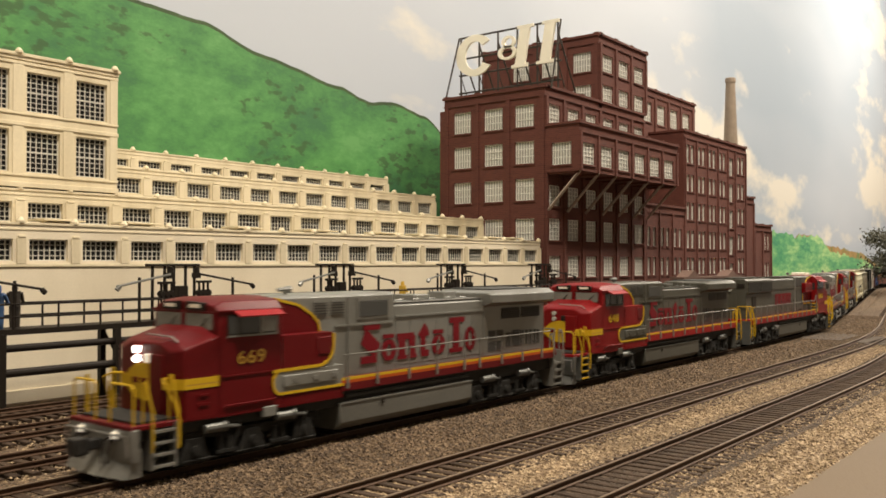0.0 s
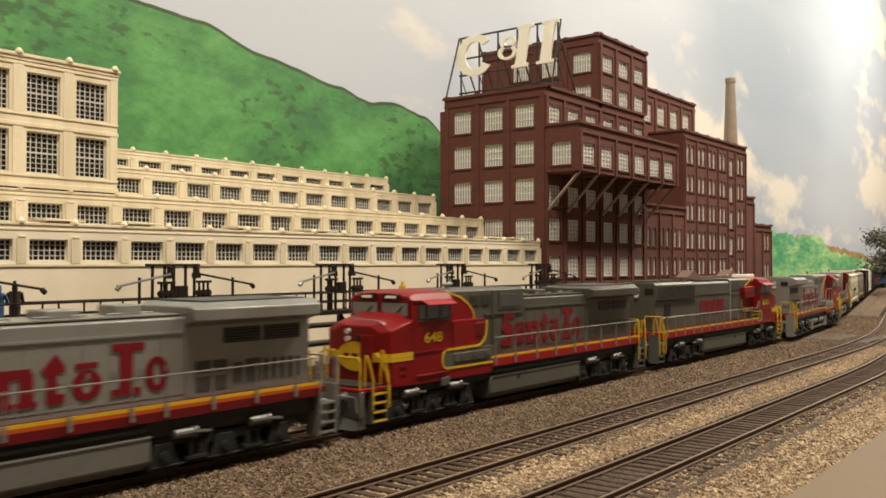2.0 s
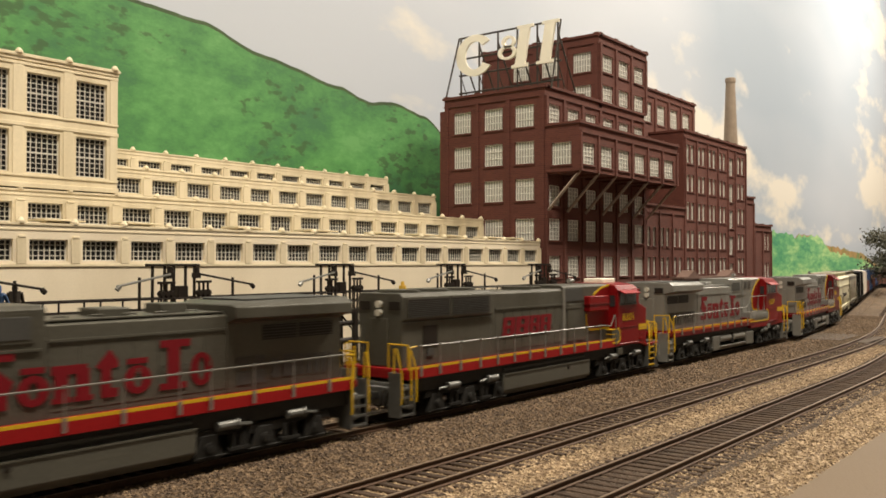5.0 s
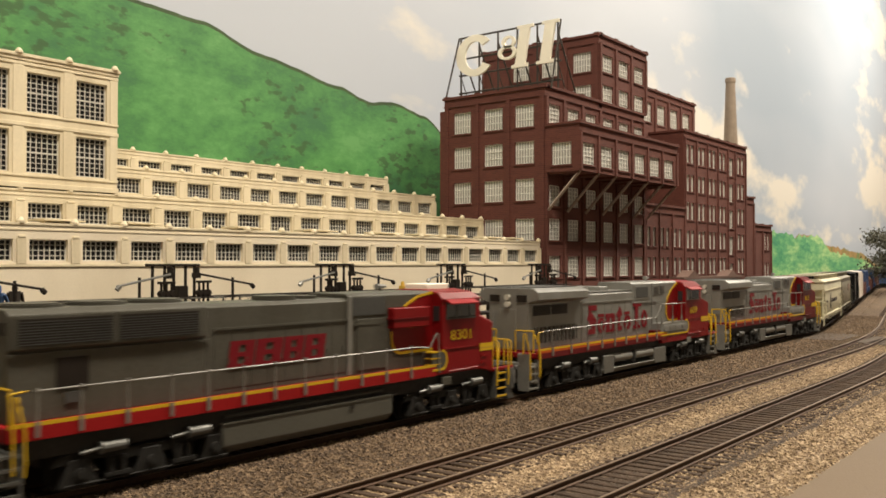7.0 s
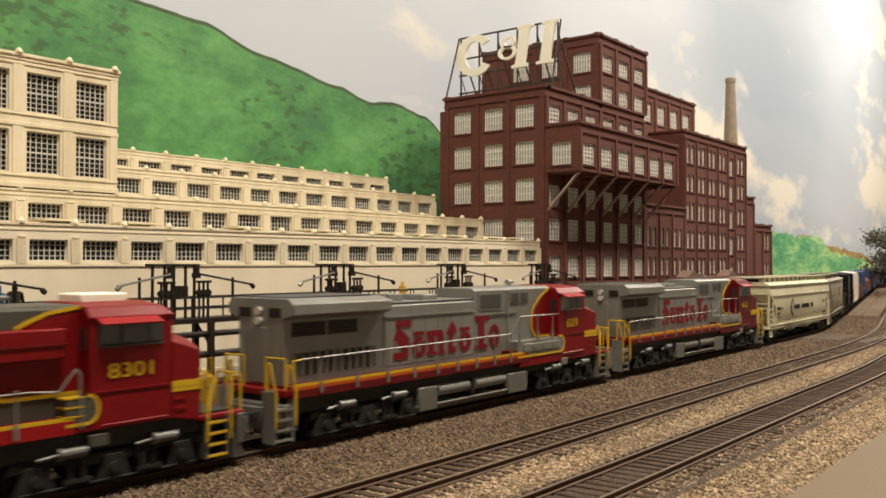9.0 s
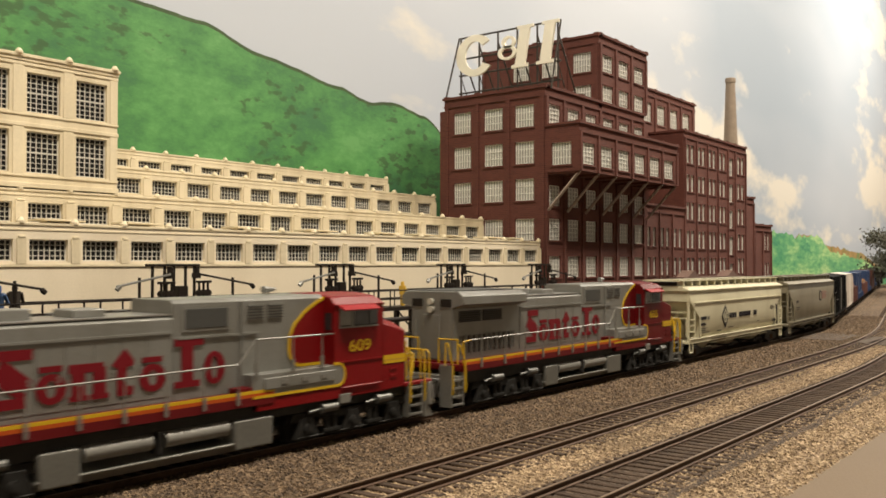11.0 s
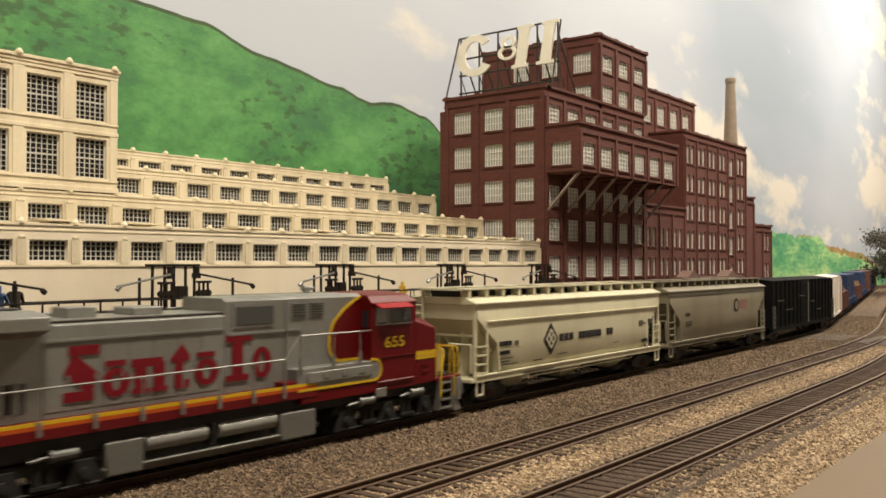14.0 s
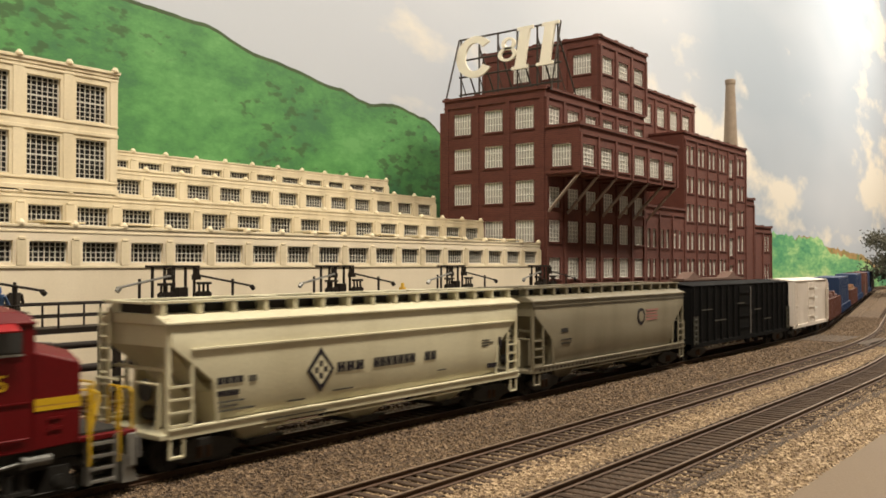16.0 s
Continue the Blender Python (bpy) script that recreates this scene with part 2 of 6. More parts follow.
# ---- mesh tools ----
class M:
    """Collects boxes, bars and prisms; a, n, z may be laid on any wall by its origin and two directions."""

    def __init__(self, o=(0, 0, 0), ex=(1, 0, 0), ey=(0, 1, 0)):
        self.v, self.f, self.o, self.ex, self.ey = [], [], Vector(o), Vector(ex), Vector(ey)

    def pt(self, p):
        q = self.o + self.ex * p[0] + self.ey * p[1]
        self.v.append((q.x * S, q.y * S, (q.z + p[2]) * S))

    def box(self, x0, x1, y0, y1, z0, z1):
        k = len(self.v)
        for z in (z0, z1):
            for x, y in ((x0, y0), (x1, y0), (x1, y1), (x0, y1)):
                self.pt((x, y, z))
        self.f += [tuple(k + i for i in q) for q in ((0, 3, 2, 1), (4, 5, 6, 7), (0, 1, 5, 4), (1, 2, 6, 5), (2, 3, 7, 6), (3, 0, 4, 7))]
        return self

    def bar(self, p, q, r, n=6, r2=None):
        p, q = Vector(p), Vector(q)
        d = (q - p).normalized()
        a = d.orthogonal().normalized()
        b = d.cross(a)
        k, r2 = len(self.v), r if r2 is None else r2
        for c, rr in ((p, r), (q, r2)):
            for i in range(n):
                t = 2 * math.pi * (i + 0.5) / n
                self.pt(c + a * math.cos(t) * rr + b * math.sin(t) * rr)
        self.f += [(k + i, k + (i + 1) % n, k + n + (i + 1) % n, k + n + i) for i in range(n)]
        self.f += [tuple(k + i for i in reversed(range(n))), tuple(k + n + i for i in range(n))]
        return self

    def path(self, pts, r, n=5):
        for p, q in zip(pts, pts[1:]):
            self.bar(p, q, r, n)
        return self

    def prism(self, pts, t0, t1, axis="y"):
        """A polygon (two coordinates a point) pushed from t0 to t1 along the axis."""
        k, n = len(self.v), len(pts)
        for t in (t0, t1):
            for a, b in pts:
                self.pt({"y": (a, t, b), "x": (t, a, b), "z": (a, b, t)}[axis])
        self.f += [(k + i, k + (i + 1) % n, k + n + (i + 1) % n, k + n + i) for i in range(n)]
        self.f += [tuple(k + i for i in reversed(range(n))), tuple(k + n + i for i in range(n))]
        return self

    def loft(self, rings, caps=True):
        k, n = len(self.v), len(rings[0])
        for r in rings:
            for p in r:
                self.pt(p)
        for j in range(len(rings) - 1):
            self.f += [(k + j * n + i, k + j * n + (i + 1) % n, k + (j + 1) * n + (i + 1) % n, k + (j + 1) * n + i) for i in range(n)]
        if caps:
            self.f += [tuple(k + i for i in reversed(range(n))), tuple(k + (len(rings) - 1) * n + i for i in range(n))]
        return self

    def wall(self, a0, a1, z0, z1, n0, n1, holes):
        """A wall from a0 to a1 with rectangular openings (a0, a1, z0, z1) right through it."""
        zs = sorted({z0, z1, *[h[2] for h in holes], *[h[3] for h in holes]})
        for za, zb in zip(zs, zs[1:]):
            cuts = sorted((h[0], h[1]) for h in holes if h[2] < (za + zb) / 2 < h[3])
            a = a0
            for c0, c1 in cuts:
                if c0 > a:
                    self.box(a, c0, n0, n1, za, zb)
                a = max(a, c1)
            if a < a1:
                self.box(a, a1, n0, n1, za, zb)
        return self

    def mesh(self, name, material):
        me = bpy.data.meshes.new(name)
        me.from_pydata(self.v, [], self.f)
        bm = bmesh.new()
        bm.from_mesh(me)
        bmesh.ops.recalc_face_normals(bm, faces=bm.faces)
        bm.to_mesh(me)
        bm.free()
        me.shade_smooth()
        me.set_sharp_from_angle(angle=0.46)
        me.materials.append(material)
        return me


def part(name, m, material, parent=None, label="", bevel=0.0, at=None):
    me = m if isinstance(m, bpy.types.Mesh) else m.mesh(name, material)
    ob = new(name, me)
    if parent:
        ob.parent = parent
    if at is not None:
        ob.matrix_basis = at
    if bevel:
        mod = ob.modifiers.new("edge", "BEVEL")
        mod.width, mod.segments, mod.limit_method, mod.angle_limit = bevel * S, 2, "ANGLE", 0.6
    if label:
        tagged(ob, label)
    return ob


def thing(name, label, category, group="", kind="", at=None):
    ob = new(name)
    ob.empty_display_size = 0.02
    if at is not None:
        ob.matrix_basis = at
    return tagged(ob, label, category, group, kind)


# ---- track plan: straight, then a gentle bend ----
TRAIN_Y = 21.4


def plan(s, y0, x0):
    """Place and heading at s metres along a track at y0 that bends from x0 on, and back far off."""
    x, y, a, s1 = s, y0, 0.0, 0.0
    radius, angle, far = (80.0, radians(10.4), 215.0) if y0 > 20 else (160.0, radians(10), 228.0)
    turn = radius * angle
    if s > x0:
        a = min((s - x0) / radius, angle)
        x, y = x0 + radius * math.sin(a), y0 + radius * (1 - math.cos(a))
        run = min(max(0.0, s - x0 - turn), far - x0 - turn)
        x, y = x + run * math.cos(a), y + run * math.sin(a)
        if s > far:
            b = min((s - far) / radius, angle)
            x += radius * (math.sin(angle) - math.sin(angle - b))
            y += radius * (math.cos(angle - b) - math.cos(angle))
            a = angle - b
            x += max(0.0, s - far - turn)
    return x, y, a


TRACKS = [("track_train", 21.4, 69.5), ("track_middle", 14.95, 59.0), ("track_front", 10.85, 46.0),
          ("track_a", 33.5, 74.0), ("track_b", 29.6, 73.0), ("track_c", 25.3, 72.0)]

# ---- room ----
ground = part("ground", M().box(-60, 391, 7.4, 58, -1.2, -0.42), GROUND)
tagged(ground, "brown and grey ballast ground of a model railway layout", "ground", kind="structure")
fascia = part("layout_edge", M().prism([(-60, -6.0), (391, -6.0), (391, 7.4), (60, 7.4), (-60, 7.4)], -1.5, -0.4, "z"), FASCIA)
tagged(fascia, "flat tan painted edge board of the layout", "edge board", kind="structure")
ceiling = part("ceiling", M().box(-93, 394, -143, 60, 118, 121), CEIL)
tagged(ceiling, "plain white room ceiling", "ceiling", kind="structure")
for nm, b in (("wall_south", (-93, 394, -143, -140, -105, 118)), ("wall_west", (-93, -90, -140, 60, -105, 118)), ("floor", (-93, 394, -140, 60, -108, -105))):
    tagged(part(nm, M().box(*b), ROOMW), "plain painted room surface", nm.split("_")[0], kind="structure")
for lx, ly, watt in LAMPS:
    fix = thing("ceiling_light", "white fluorescent ceiling light fixture", "ceiling light", "ceiling lights", at=PP(lx, ly, 114.5))
    part("housing", M().box(-18, 18, -8, 8, 0.5, 3.4).box(-18.5, -18, -8, 8, -1, 3.4).box(18, 18.5, -8, 8, -1, 3.4), CEIL, fix)
    part("diffuser", M().box(-17.8, 17.8, -7.6, 7.6, -0.6, 0.4), LAMPGLOW, fix)


# ---- painted backdrop ----
def backdrop_mat():
    m = bpy.data.materials.new("painted_sky")
    m.use_nodes = True
    nt = m.node_tree
    b = nt.nodes["Principled BSDF"]
    tc, mp = nt.nodes.new("ShaderNodeTexCoord"), nt.nodes.new("ShaderNodeMapping")
    mp.inputs["Scale"].default_value = (0.42, 1.0, 1.0)
    nt.links.new(tc.outputs["Object"], mp.inputs[0])
    n1, n2 = nt.nodes.new("ShaderNodeTexNoise"), nt.nodes.new("ShaderNodeTexNoise")
    n1.inputs["Scale"].default_value, n1.inputs["Detail"].default_value, n1.inputs["Roughness"].default_value = 5.5, 8, 0.55
    n2.inputs["Scale"].default_value, n2.inputs["Detail"].default_value = 1.8, 3
    nt.links.new(mp.outputs[0], n1.inputs["Vector"]), nt.links.new(mp.outputs[0], n2.inputs["Vector"])
    sky, cl, fin = nt.nodes.new("ShaderNodeValToRGB"), nt.nodes.new("ShaderNodeValToRGB"), nt.nodes.new("ShaderNodeMix")
    sky.color_ramp.elements[0].position, sky.color_ramp.elements[1].position = 0.38, 0.6
    sky.color_ramp.elements[0].color, sky.color_ramp.elements[1].color = (0.34, 0.40, 0.475, 1), (0.47, 0.51, 0.57, 1)
    nt.links.new(n2.outputs["Fac"], sky.inputs[0])
    cl.color_ramp.elements[0].position, cl.color_ramp.elements[1].position = 0.54, 0.62
    cl.color_ramp.elements[0].color, cl.color_ramp.elements[1].color = (0, 0, 0, 1), (0.85, 0.85, 0.85, 1)
    nt.links.new(n1.outputs["Fac"], cl.inputs[0])
    fin.data_type = "RGBA"
    fin.inputs["B"].default_value = (0.74, 0.69, 0.59, 1)
    nt.links.new(cl.outputs[0], fin.inputs["Factor"]), nt.links.new(sky.outputs[0], fin.inputs["A"])
    nt.links.new(fin.outputs["Result"], b.inputs["Base Color"])
    b.inputs["Roughness"].default_value = 0.65
    return m


def paint_mat(name, cols, scale, rough=0.5, stretch=(1, 1, 1)):
    m = bpy.data.materials.new(name)
    m.use_nodes = True
    nt = m.node_tree
    b = nt.nodes["Principled BSDF"]
    tc, mp, no = nt.nodes.new("ShaderNodeTexCoord"), nt.nodes.new("ShaderNodeMapping"), nt.nodes.new("ShaderNodeTexNoise")
    mp.inputs["Scale"].default_value = stretch
    no.inputs["Scale"].default_value, no.inputs["Detail"].default_value, no.inputs["Roughness"].default_value = scale, 9, 0.62
    nt.links.new(tc.outputs["Object"], mp.inputs[0]), nt.links.new(mp.outputs[0], no.inputs["Vector"])
    r = nt.nodes.new("ShaderNodeValToRGB")
    r.color_ramp.elements[0].position, r.color_ramp.elements[1].position = 0.34, 0.66
    r.color_ramp.elements[0].color, r.color_ramp.elements[1].color = (*cols[0], 1), (*cols[-1], 1)
    for i, c in enumerate(cols[1:-1]):
        r.color_ramp.elements.new(0.34 + 0.32 * (i + 1) / (len(cols) - 1)).color = (*c, 1)
    n2, mx = nt.nodes.new("ShaderNodeTexNoise"), nt.nodes.new("ShaderNodeMath")
    n2.inputs["Scale"].default_value, n2.inputs["Detail"].default_value, n2.inputs["Roughness"].default_value = scale * 6, 10, 0.8
    nt.links.new(mp.outputs[0], n2.inputs["Vector"])
    mx.operation, mx.inputs[1].default_value = "MULTIPLY_ADD", 0.7
    sh = nt.nodes.new("ShaderNodeMath")
    sh.operation, sh.inputs[1].default_value = "SUBTRACT", 0.35
    nt.links.new(n2.outputs["Fac"], mx.inputs[0]), nt.links.new(no.outputs["Fac"], mx.inputs[2])
    nt.links.new(mx.outputs[0], sh.inputs[0])
    nt.links.new(sh.outputs[0], r.inputs[0]), nt.links.new(r.outputs[0], b.inputs["Base Color"])
    b.inputs["Roughness"].default_value = rough
    return m


SKY = backdrop_mat()
HILL = paint_mat("painted_hill_green", [(0.045, 0.155, 0.06), (0.058, 0.20, 0.06), (0.085, 0.27, 0.075), (0.125, 0.33, 0.105)], 9.0, 0.5, (0.8, 1, 1.5))
HILLEDGE = paint_mat("painted_hill_edge", [(0.03, 0.055, 0.018), (0.055, 0.10, 0.03)], 20.0)


def brush_flecks(m, colour, patch, fleck):
    """Sparse dark brush strokes, gathered in loose patches, over a painted slope."""
    nt = m.node_tree
    b = nt.nodes["Principled BSDF"]
    tc, mp = nt.nodes.new("ShaderNodeTexCoord"), nt.nodes.new("ShaderNodeMapping")
    mp.inputs["Scale"].default_value = (0.8, 1.0, 1.6)
    nt.links.new(tc.outputs["Object"], mp.inputs[0])
    n1, n2, mul, r = (nt.nodes.new(k) for k in ("ShaderNodeTexNoise", "ShaderNodeTexNoise", "ShaderNodeMath", "ShaderNodeValToRGB"))
    n1.inputs["Scale"].default_value, n1.inputs["Detail"].default_value = patch, 3.0
    n2.inputs["Scale"].default_value, n2.inputs["Detail"].default_value = fleck, 4.0
    for n in (n1, n2):
        nt.links.new(mp.outputs[0], n.inputs["Vector"])
    mul.operation = "MULTIPLY"
    nt.links.new(n1.outputs["Fac"], mul.inputs[0]), nt.links.new(n2.outputs["Fac"], mul.inputs[1])
    r.color_ramp.elements[0].position, r.color_ramp.elements[1].position = 0.315, 0.37
    r.color_ramp.elements[0].color, r.color_ramp.elements[1].color = (0, 0, 0, 1), (0.75, 0.75, 0.75, 1)
    nt.links.new(mul.outputs[0], r.inputs[0])
    mx = nt.nodes.new("ShaderNodeMix")
    mx.data_type = "RGBA"
    mx.inputs["B"].default_value = (*colour, 1)
    nt.links.new(r.outputs[0], mx.inputs["Factor"]), nt.links.new(b.inputs["Base Color"].links[0].from_socket, mx.inputs["A"])
    nt.links.new(mx.outputs["Result"], b.inputs["Base Color"])


brush_flecks(HILL, (0.04, 0.085, 0.03), 7.0, 90.0)
WOODS = paint_mat("painted_woods_green", [(0.05, 0.25, 0.13), (0.12, 0.38, 0.16), (0.28, 0.54, 0.22), (0.52, 0.66, 0.30)], 16.0, 0.5, (0.35, 1, 1.1))
AUTUMN = paint_mat("painted_autumn_trees", [(0.12, 0.22, 0.06), (0.36, 0.22, 0.07), (0.45, 0.30, 0.12)], 30.0)

BACK_Y = 56.5
ring = [(-90, BACK_Y), (330, BACK_Y)] + [(330 + 60 * math.sin(a), BACK_Y - 60 + 60 * math.cos(a)) for a in (i * math.pi / 32 for i in range(1, 17))] + [(390, -140)]
bd = M()
bd.prism(ring + [(x + 3, y + 3) for x, y in reversed(ring)], -3.0, 118.0, "z")
tagged(part("backdrop", bd, SKY), "painted sky backdrop with cream clouds on a coved wall", "backdrop", kind="structure")


def smooth(keys, x):
    for (x0, z0), (x1, z1) in zip(keys, keys[1:]):
        if x <= x1:
            t = max(0.0, (x - x0) / (x1 - x0))
            return z0 + (z1 - z0) * t * t * (3 - 2 * t)
    return keys[-1][1]


def ridge(name, keys, material, y, label, rough=0.0, step=0.4, shift=0.0):
    """A painted ridge: a thin coat on the backdrop with a wavy upper edge."""
    q = BACK_Y / 60.0
    keys = [(x * q, 5.57 + (z - 5.57) * q) for x, z in keys]
    n = int((keys[-1][0] - keys[0][0]) / step)
    top = []
    for i in range(n + 1):
        x = keys[0][0] + (keys[-1][0] - keys[0][0]) * i / n
        top.append((x, smooth(keys, x) + shift + rough * (noise.noise((x * 0.35, 3.1, 0)) + 0.6 * noise.noise((x * 1.1, 7.7, 0)))))
    m = M()
    for (xa, za), (xb, zb) in zip(top, top[1:]):
        k = len(m.v)
        for p in ((xa, y, -1), (xb, y, -1), (xb, y, zb), (xa, y, za)):
            m.pt(p)
        m.f.append((k, k + 1, k + 2, k + 3))
    return tagged(part(name, m, material), label, "painted hill", kind="structure")


hill = [(5, 30), (24, 27.4), (37, 25.5), (45, 25.1), (51, 23.6), (60.5, 22.3), (65, 21.45), (69, 21.8), (73.5, 21.1), (79, 18.6), (92, 8)]
ridge("painted_hill_outline", hill, HILLEDGE, BACK_Y - 0.08, "dark green painted edge line of the hill", 0.14, 0.4, 0.2)
ridge("painted_hill", hill, HILL, BACK_Y - 0.16, "green painted wooded hill on the backdrop", 0.12, 0.4, -0.12)
woods = [(178, 11.0), (192, 12.4), (200, 12.0), (214, 12.6), (232, 10.4), (262, 9.0), (285, 6.0), (320, 4)]
ridge("painted_far_woods", woods, AUTUMN, BACK_Y - 0.08, "green and orange painted far trees", 0.6, 0.5, -0.45)
ridge("painted_woods", [(178, 10.8), (192, 12.2), (206, 11.6), (222, 12.0), (236, 8.4), (262, 6.8), (285, 4.6), (320, 3)], WOODS, BACK_Y - 0.16, "light green painted trees on the backdrop", 0.7, 0.5)


# ---- tracks ----
def track(name, y0, x0, s0, s1, label):
    t = thing(name, label, "railway track", "tracks", "structure")
    for side in (-0.76, 0.76):
        for nm, mt, prof in (("rail", RUST, [(-0.07, -0.19), (0.07, -0.19), (0.07, -0.165), (0.022, -0.135), (0.022, -0.055), (0.045, -0.045), (0.045, -0.012), (-0.045, -0.012), (-0.045, -0.045), (-0.022, -0.055), (-0.022, -0.135), (-0.07, -0.165)]),
                             ("rail_head", RAILTOP if y0 < 22 else RUST, [(-0.042, -0.012), (0.042, -0.012), (0.034, 0.0), (-0.034, 0.0)])):
            m, rings, s = M(), [], s0
            while s <= s1 + 0.01:
                x, y, a = plan(s, y0, x0)
                rings.append([(x - math.sin(a) * (side + p), y + math.cos(a) * (side + p), z) for p, z in prof])
                s += 4.0
            part(nm, m.loft(rings), mt, t)
    return t


TIEMESH = [M().prism([(-0.125, -0.52), (0.125, -0.52), (0.125, -0.285), (0.1, -0.262), (-0.1, -0.262), (-0.125, -0.285)], -1.32 - d, 1.32 + d / 2, "y").mesh("tie", TIE) for d in (0, 0.06, 0.12)]


def ties(t, y0, x0, a0, a1, single):
    rng = random.Random(int(y0 * 10))
    far, s = M(), a0
    while s < a1:
        x, y, a = plan(s, y0, x0)
        if single[0] < s < single[1]:
            ob = part("tie", rng.choice(TIEMESH), TIE, t, at=PP(x, y, 0.07 + rng.uniform(-0.012, 0.008), math.degrees(a) + rng.uniform(-1.5, 1.5)))
        else:
            far.o, far.ex, far.ey = Vector((x, y, 0)), Vector((math.cos(a), math.sin(a), 0)), Vector((-math.sin(a), math.cos(a), 0))
            far.box(-0.12, 0.12, -1.34, 1.36, -0.45, -0.195)
        s += 0.5
    if far.v:
        tagged(part("tie_row", far, TIE, t), kind="stuff")


TLAB = {"track_train": "dark main track under the passing train", "track_middle": "rusty rails on dark wooden ties in light ballast",
        "track_front": "rusty rails on closely laid dark ties, nearest the layout edge"}
for nm, y0, x0 in TRACKS:
    t = track(nm, y0, x0, -10 if y0 > 12 else -4, 330 if nm == "track_train" else 250, TLAB.get(nm, "weathered siding track beside the pale factory wall"))
    ties(t, y0, x0, -8, 240, (8, 95) if nm == "track_middle" else (6, 75) if nm == "track_front" else (3, 26) if nm in ("track_b", "track_c") else (0, 0))


# ---- ballast: a shoulder under each track and loose stones ----
def bed(name, y0, x0, half, material, label, top=-0.36):
    m, rings = M(), []
    for i in range(0, 66):
        x, y, a = plan(-10 + i * 4.0, y0, x0)
        rings.append([(x - math.sin(a) * p, y + math.cos(a) * p, z) for p, z in ((-half - 0.5, -0.6), (-half, top), (half, top), (half + 0.5, -0.6))])
    tagged(part(name, m.loft(rings), material), label, "ballast", kind="structure")


bed("ballast_bed_train", 21.4, 70, 2.2, STONED, "brown-grey ballast bed under the train", -0.215)
bed("ballast_bed_middle", 14.95, 59, 1.9, STONES, "light tan ballast bed between rusty rails", -0.26)
bed("ballast_bed_front", 10.85, 46, 1.75, DARKBED, "dark fine ballast between close ties", -0.235)
bed("ballast_bed_sidings", 29.5, 73, 6.0, STONED, "brown ballast of the sidings", -0.33)
bed("ballast_bed_shoulder", 17.9, 65, 1.3, STONED, "brown-grey ballast between train and middle track", -0.23)
bed("ballast_bed_edge", 8.6, 46, 0.9, STONES, "light tan ballast shoulder at the layout edge", -0.34)
bed("ballast_bed_between", 12.9, 52, 0.55, STONES, "light tan ballast between the tracks", -0.25)


def stones(name, material, count, lo, hi, size, label, seed):
    """Loose stones between two lines that run beside the tracks (lo and hi: y0 and bend)."""
    rng = np.random.default_rng(seed)
    base = np.array([(1, 0, 0), (-1, 0, 0), (0, 1, 0), (0, -1, 0), (0, 0, 1), (0, 0, -1)], float)
    tri = np.array([(0, 2, 4), (2, 1, 4), (1, 3, 4), (3, 0, 4), (2, 0, 5), (1, 2, 5), (3, 1, 5), (0, 3, 5)])
    d = 7.0 * (105 / 7.0) ** (rng.random(count) ** 0.8)
    f = rng.random(count)
    V = np.zeros((count, 6, 3))
    for i in range(count):
        xa, ya, a = plan(d[i], lo[0], lo[1])
        xb, yb, a = plan(d[i], hi[0], hi[1])
        r = size * rng.uniform(0.55, 1.25) * (1 + d[i] / 90)
        sh = base * rng.uniform(0.6, 1.15, (6, 1)) * r * np.array([1.1, 0.9, 0.65])
        c, sn = math.cos(rng.random() * 6.28), math.sin(rng.random() * 6.28)
        n = max(0.2, math.hypot(c, sn))
        R = np.array([[c / n, -sn / n, 0], [sn / n, c / n, 0], [0, 0, 1]])
        V[i] = sh @ R.T + np.array([xa + (xb - xa) * f[i], ya + (yb - ya) * f[i], lo[2] + (hi[2] - lo[2]) * f[i]])
    F = (tri[None] + 6 * np.arange(count)[:, None, None]).reshape(-1, 3)
    me = bpy.data.meshes.new(name)
    me.from_pydata((V.reshape(-1, 3) * S).tolist(), [], F.tolist())
    me.materials.append(material)
    tagged(new(name, me), label, "gravel", kind="stuff")


stones("ballast_stones_middle", STONES, 24000, (12.2, 50, -0.255), (14.15, 56, -0.23), 0.07, "loose light tan ballast stones", 1)
stones("ballast_stones_inside", STONES, 11000, (14.3, 59, -0.26), (15.6, 59, -0.26), 0.06, "light ballast stones between rails", 2)
stones("ballast_stones_shoulder", STONED, 30000, (15.8, 59, -0.22), (20.5, 70, -0.20), 0.075, "brown-grey ballast stones beside the train", 3)
stones("ballast_stones_edge", STONES, 24000, (7.1, 46, -0.40), (10.0, 46, -0.23), 0.07, "loose tan stones at the layout edge", 4)
stones("ballast_stones_sidings", STONES, 9000, (22.6, 70, -0.23), (35.3, 73, -0.31), 0.075, "brown stones of the sidings", 5)

# ---- timber grade crossing ----
cross = thing("grade_crossing", "weathered grey timber plank crossing over the tracks", "grade crossing")
for k, (ya, yb) in enumerate(((16.6, 19.9), (14.35, 15.55), (11.4, 13.3))):
    n = max(3, int((yb - ya) / 0.42))
    for i in range(n):
        yy = ya + (yb - ya) * (i + 0.5) / n + (2.0 if k == 2 else 0.5 if k else 0.7)
        part("plank", M().box(70.0 - k * 1.0, 76.5 - k * 1.0, yy - 0.19, yy + 0.19, -0.4, -0.14), PLANK, cross)


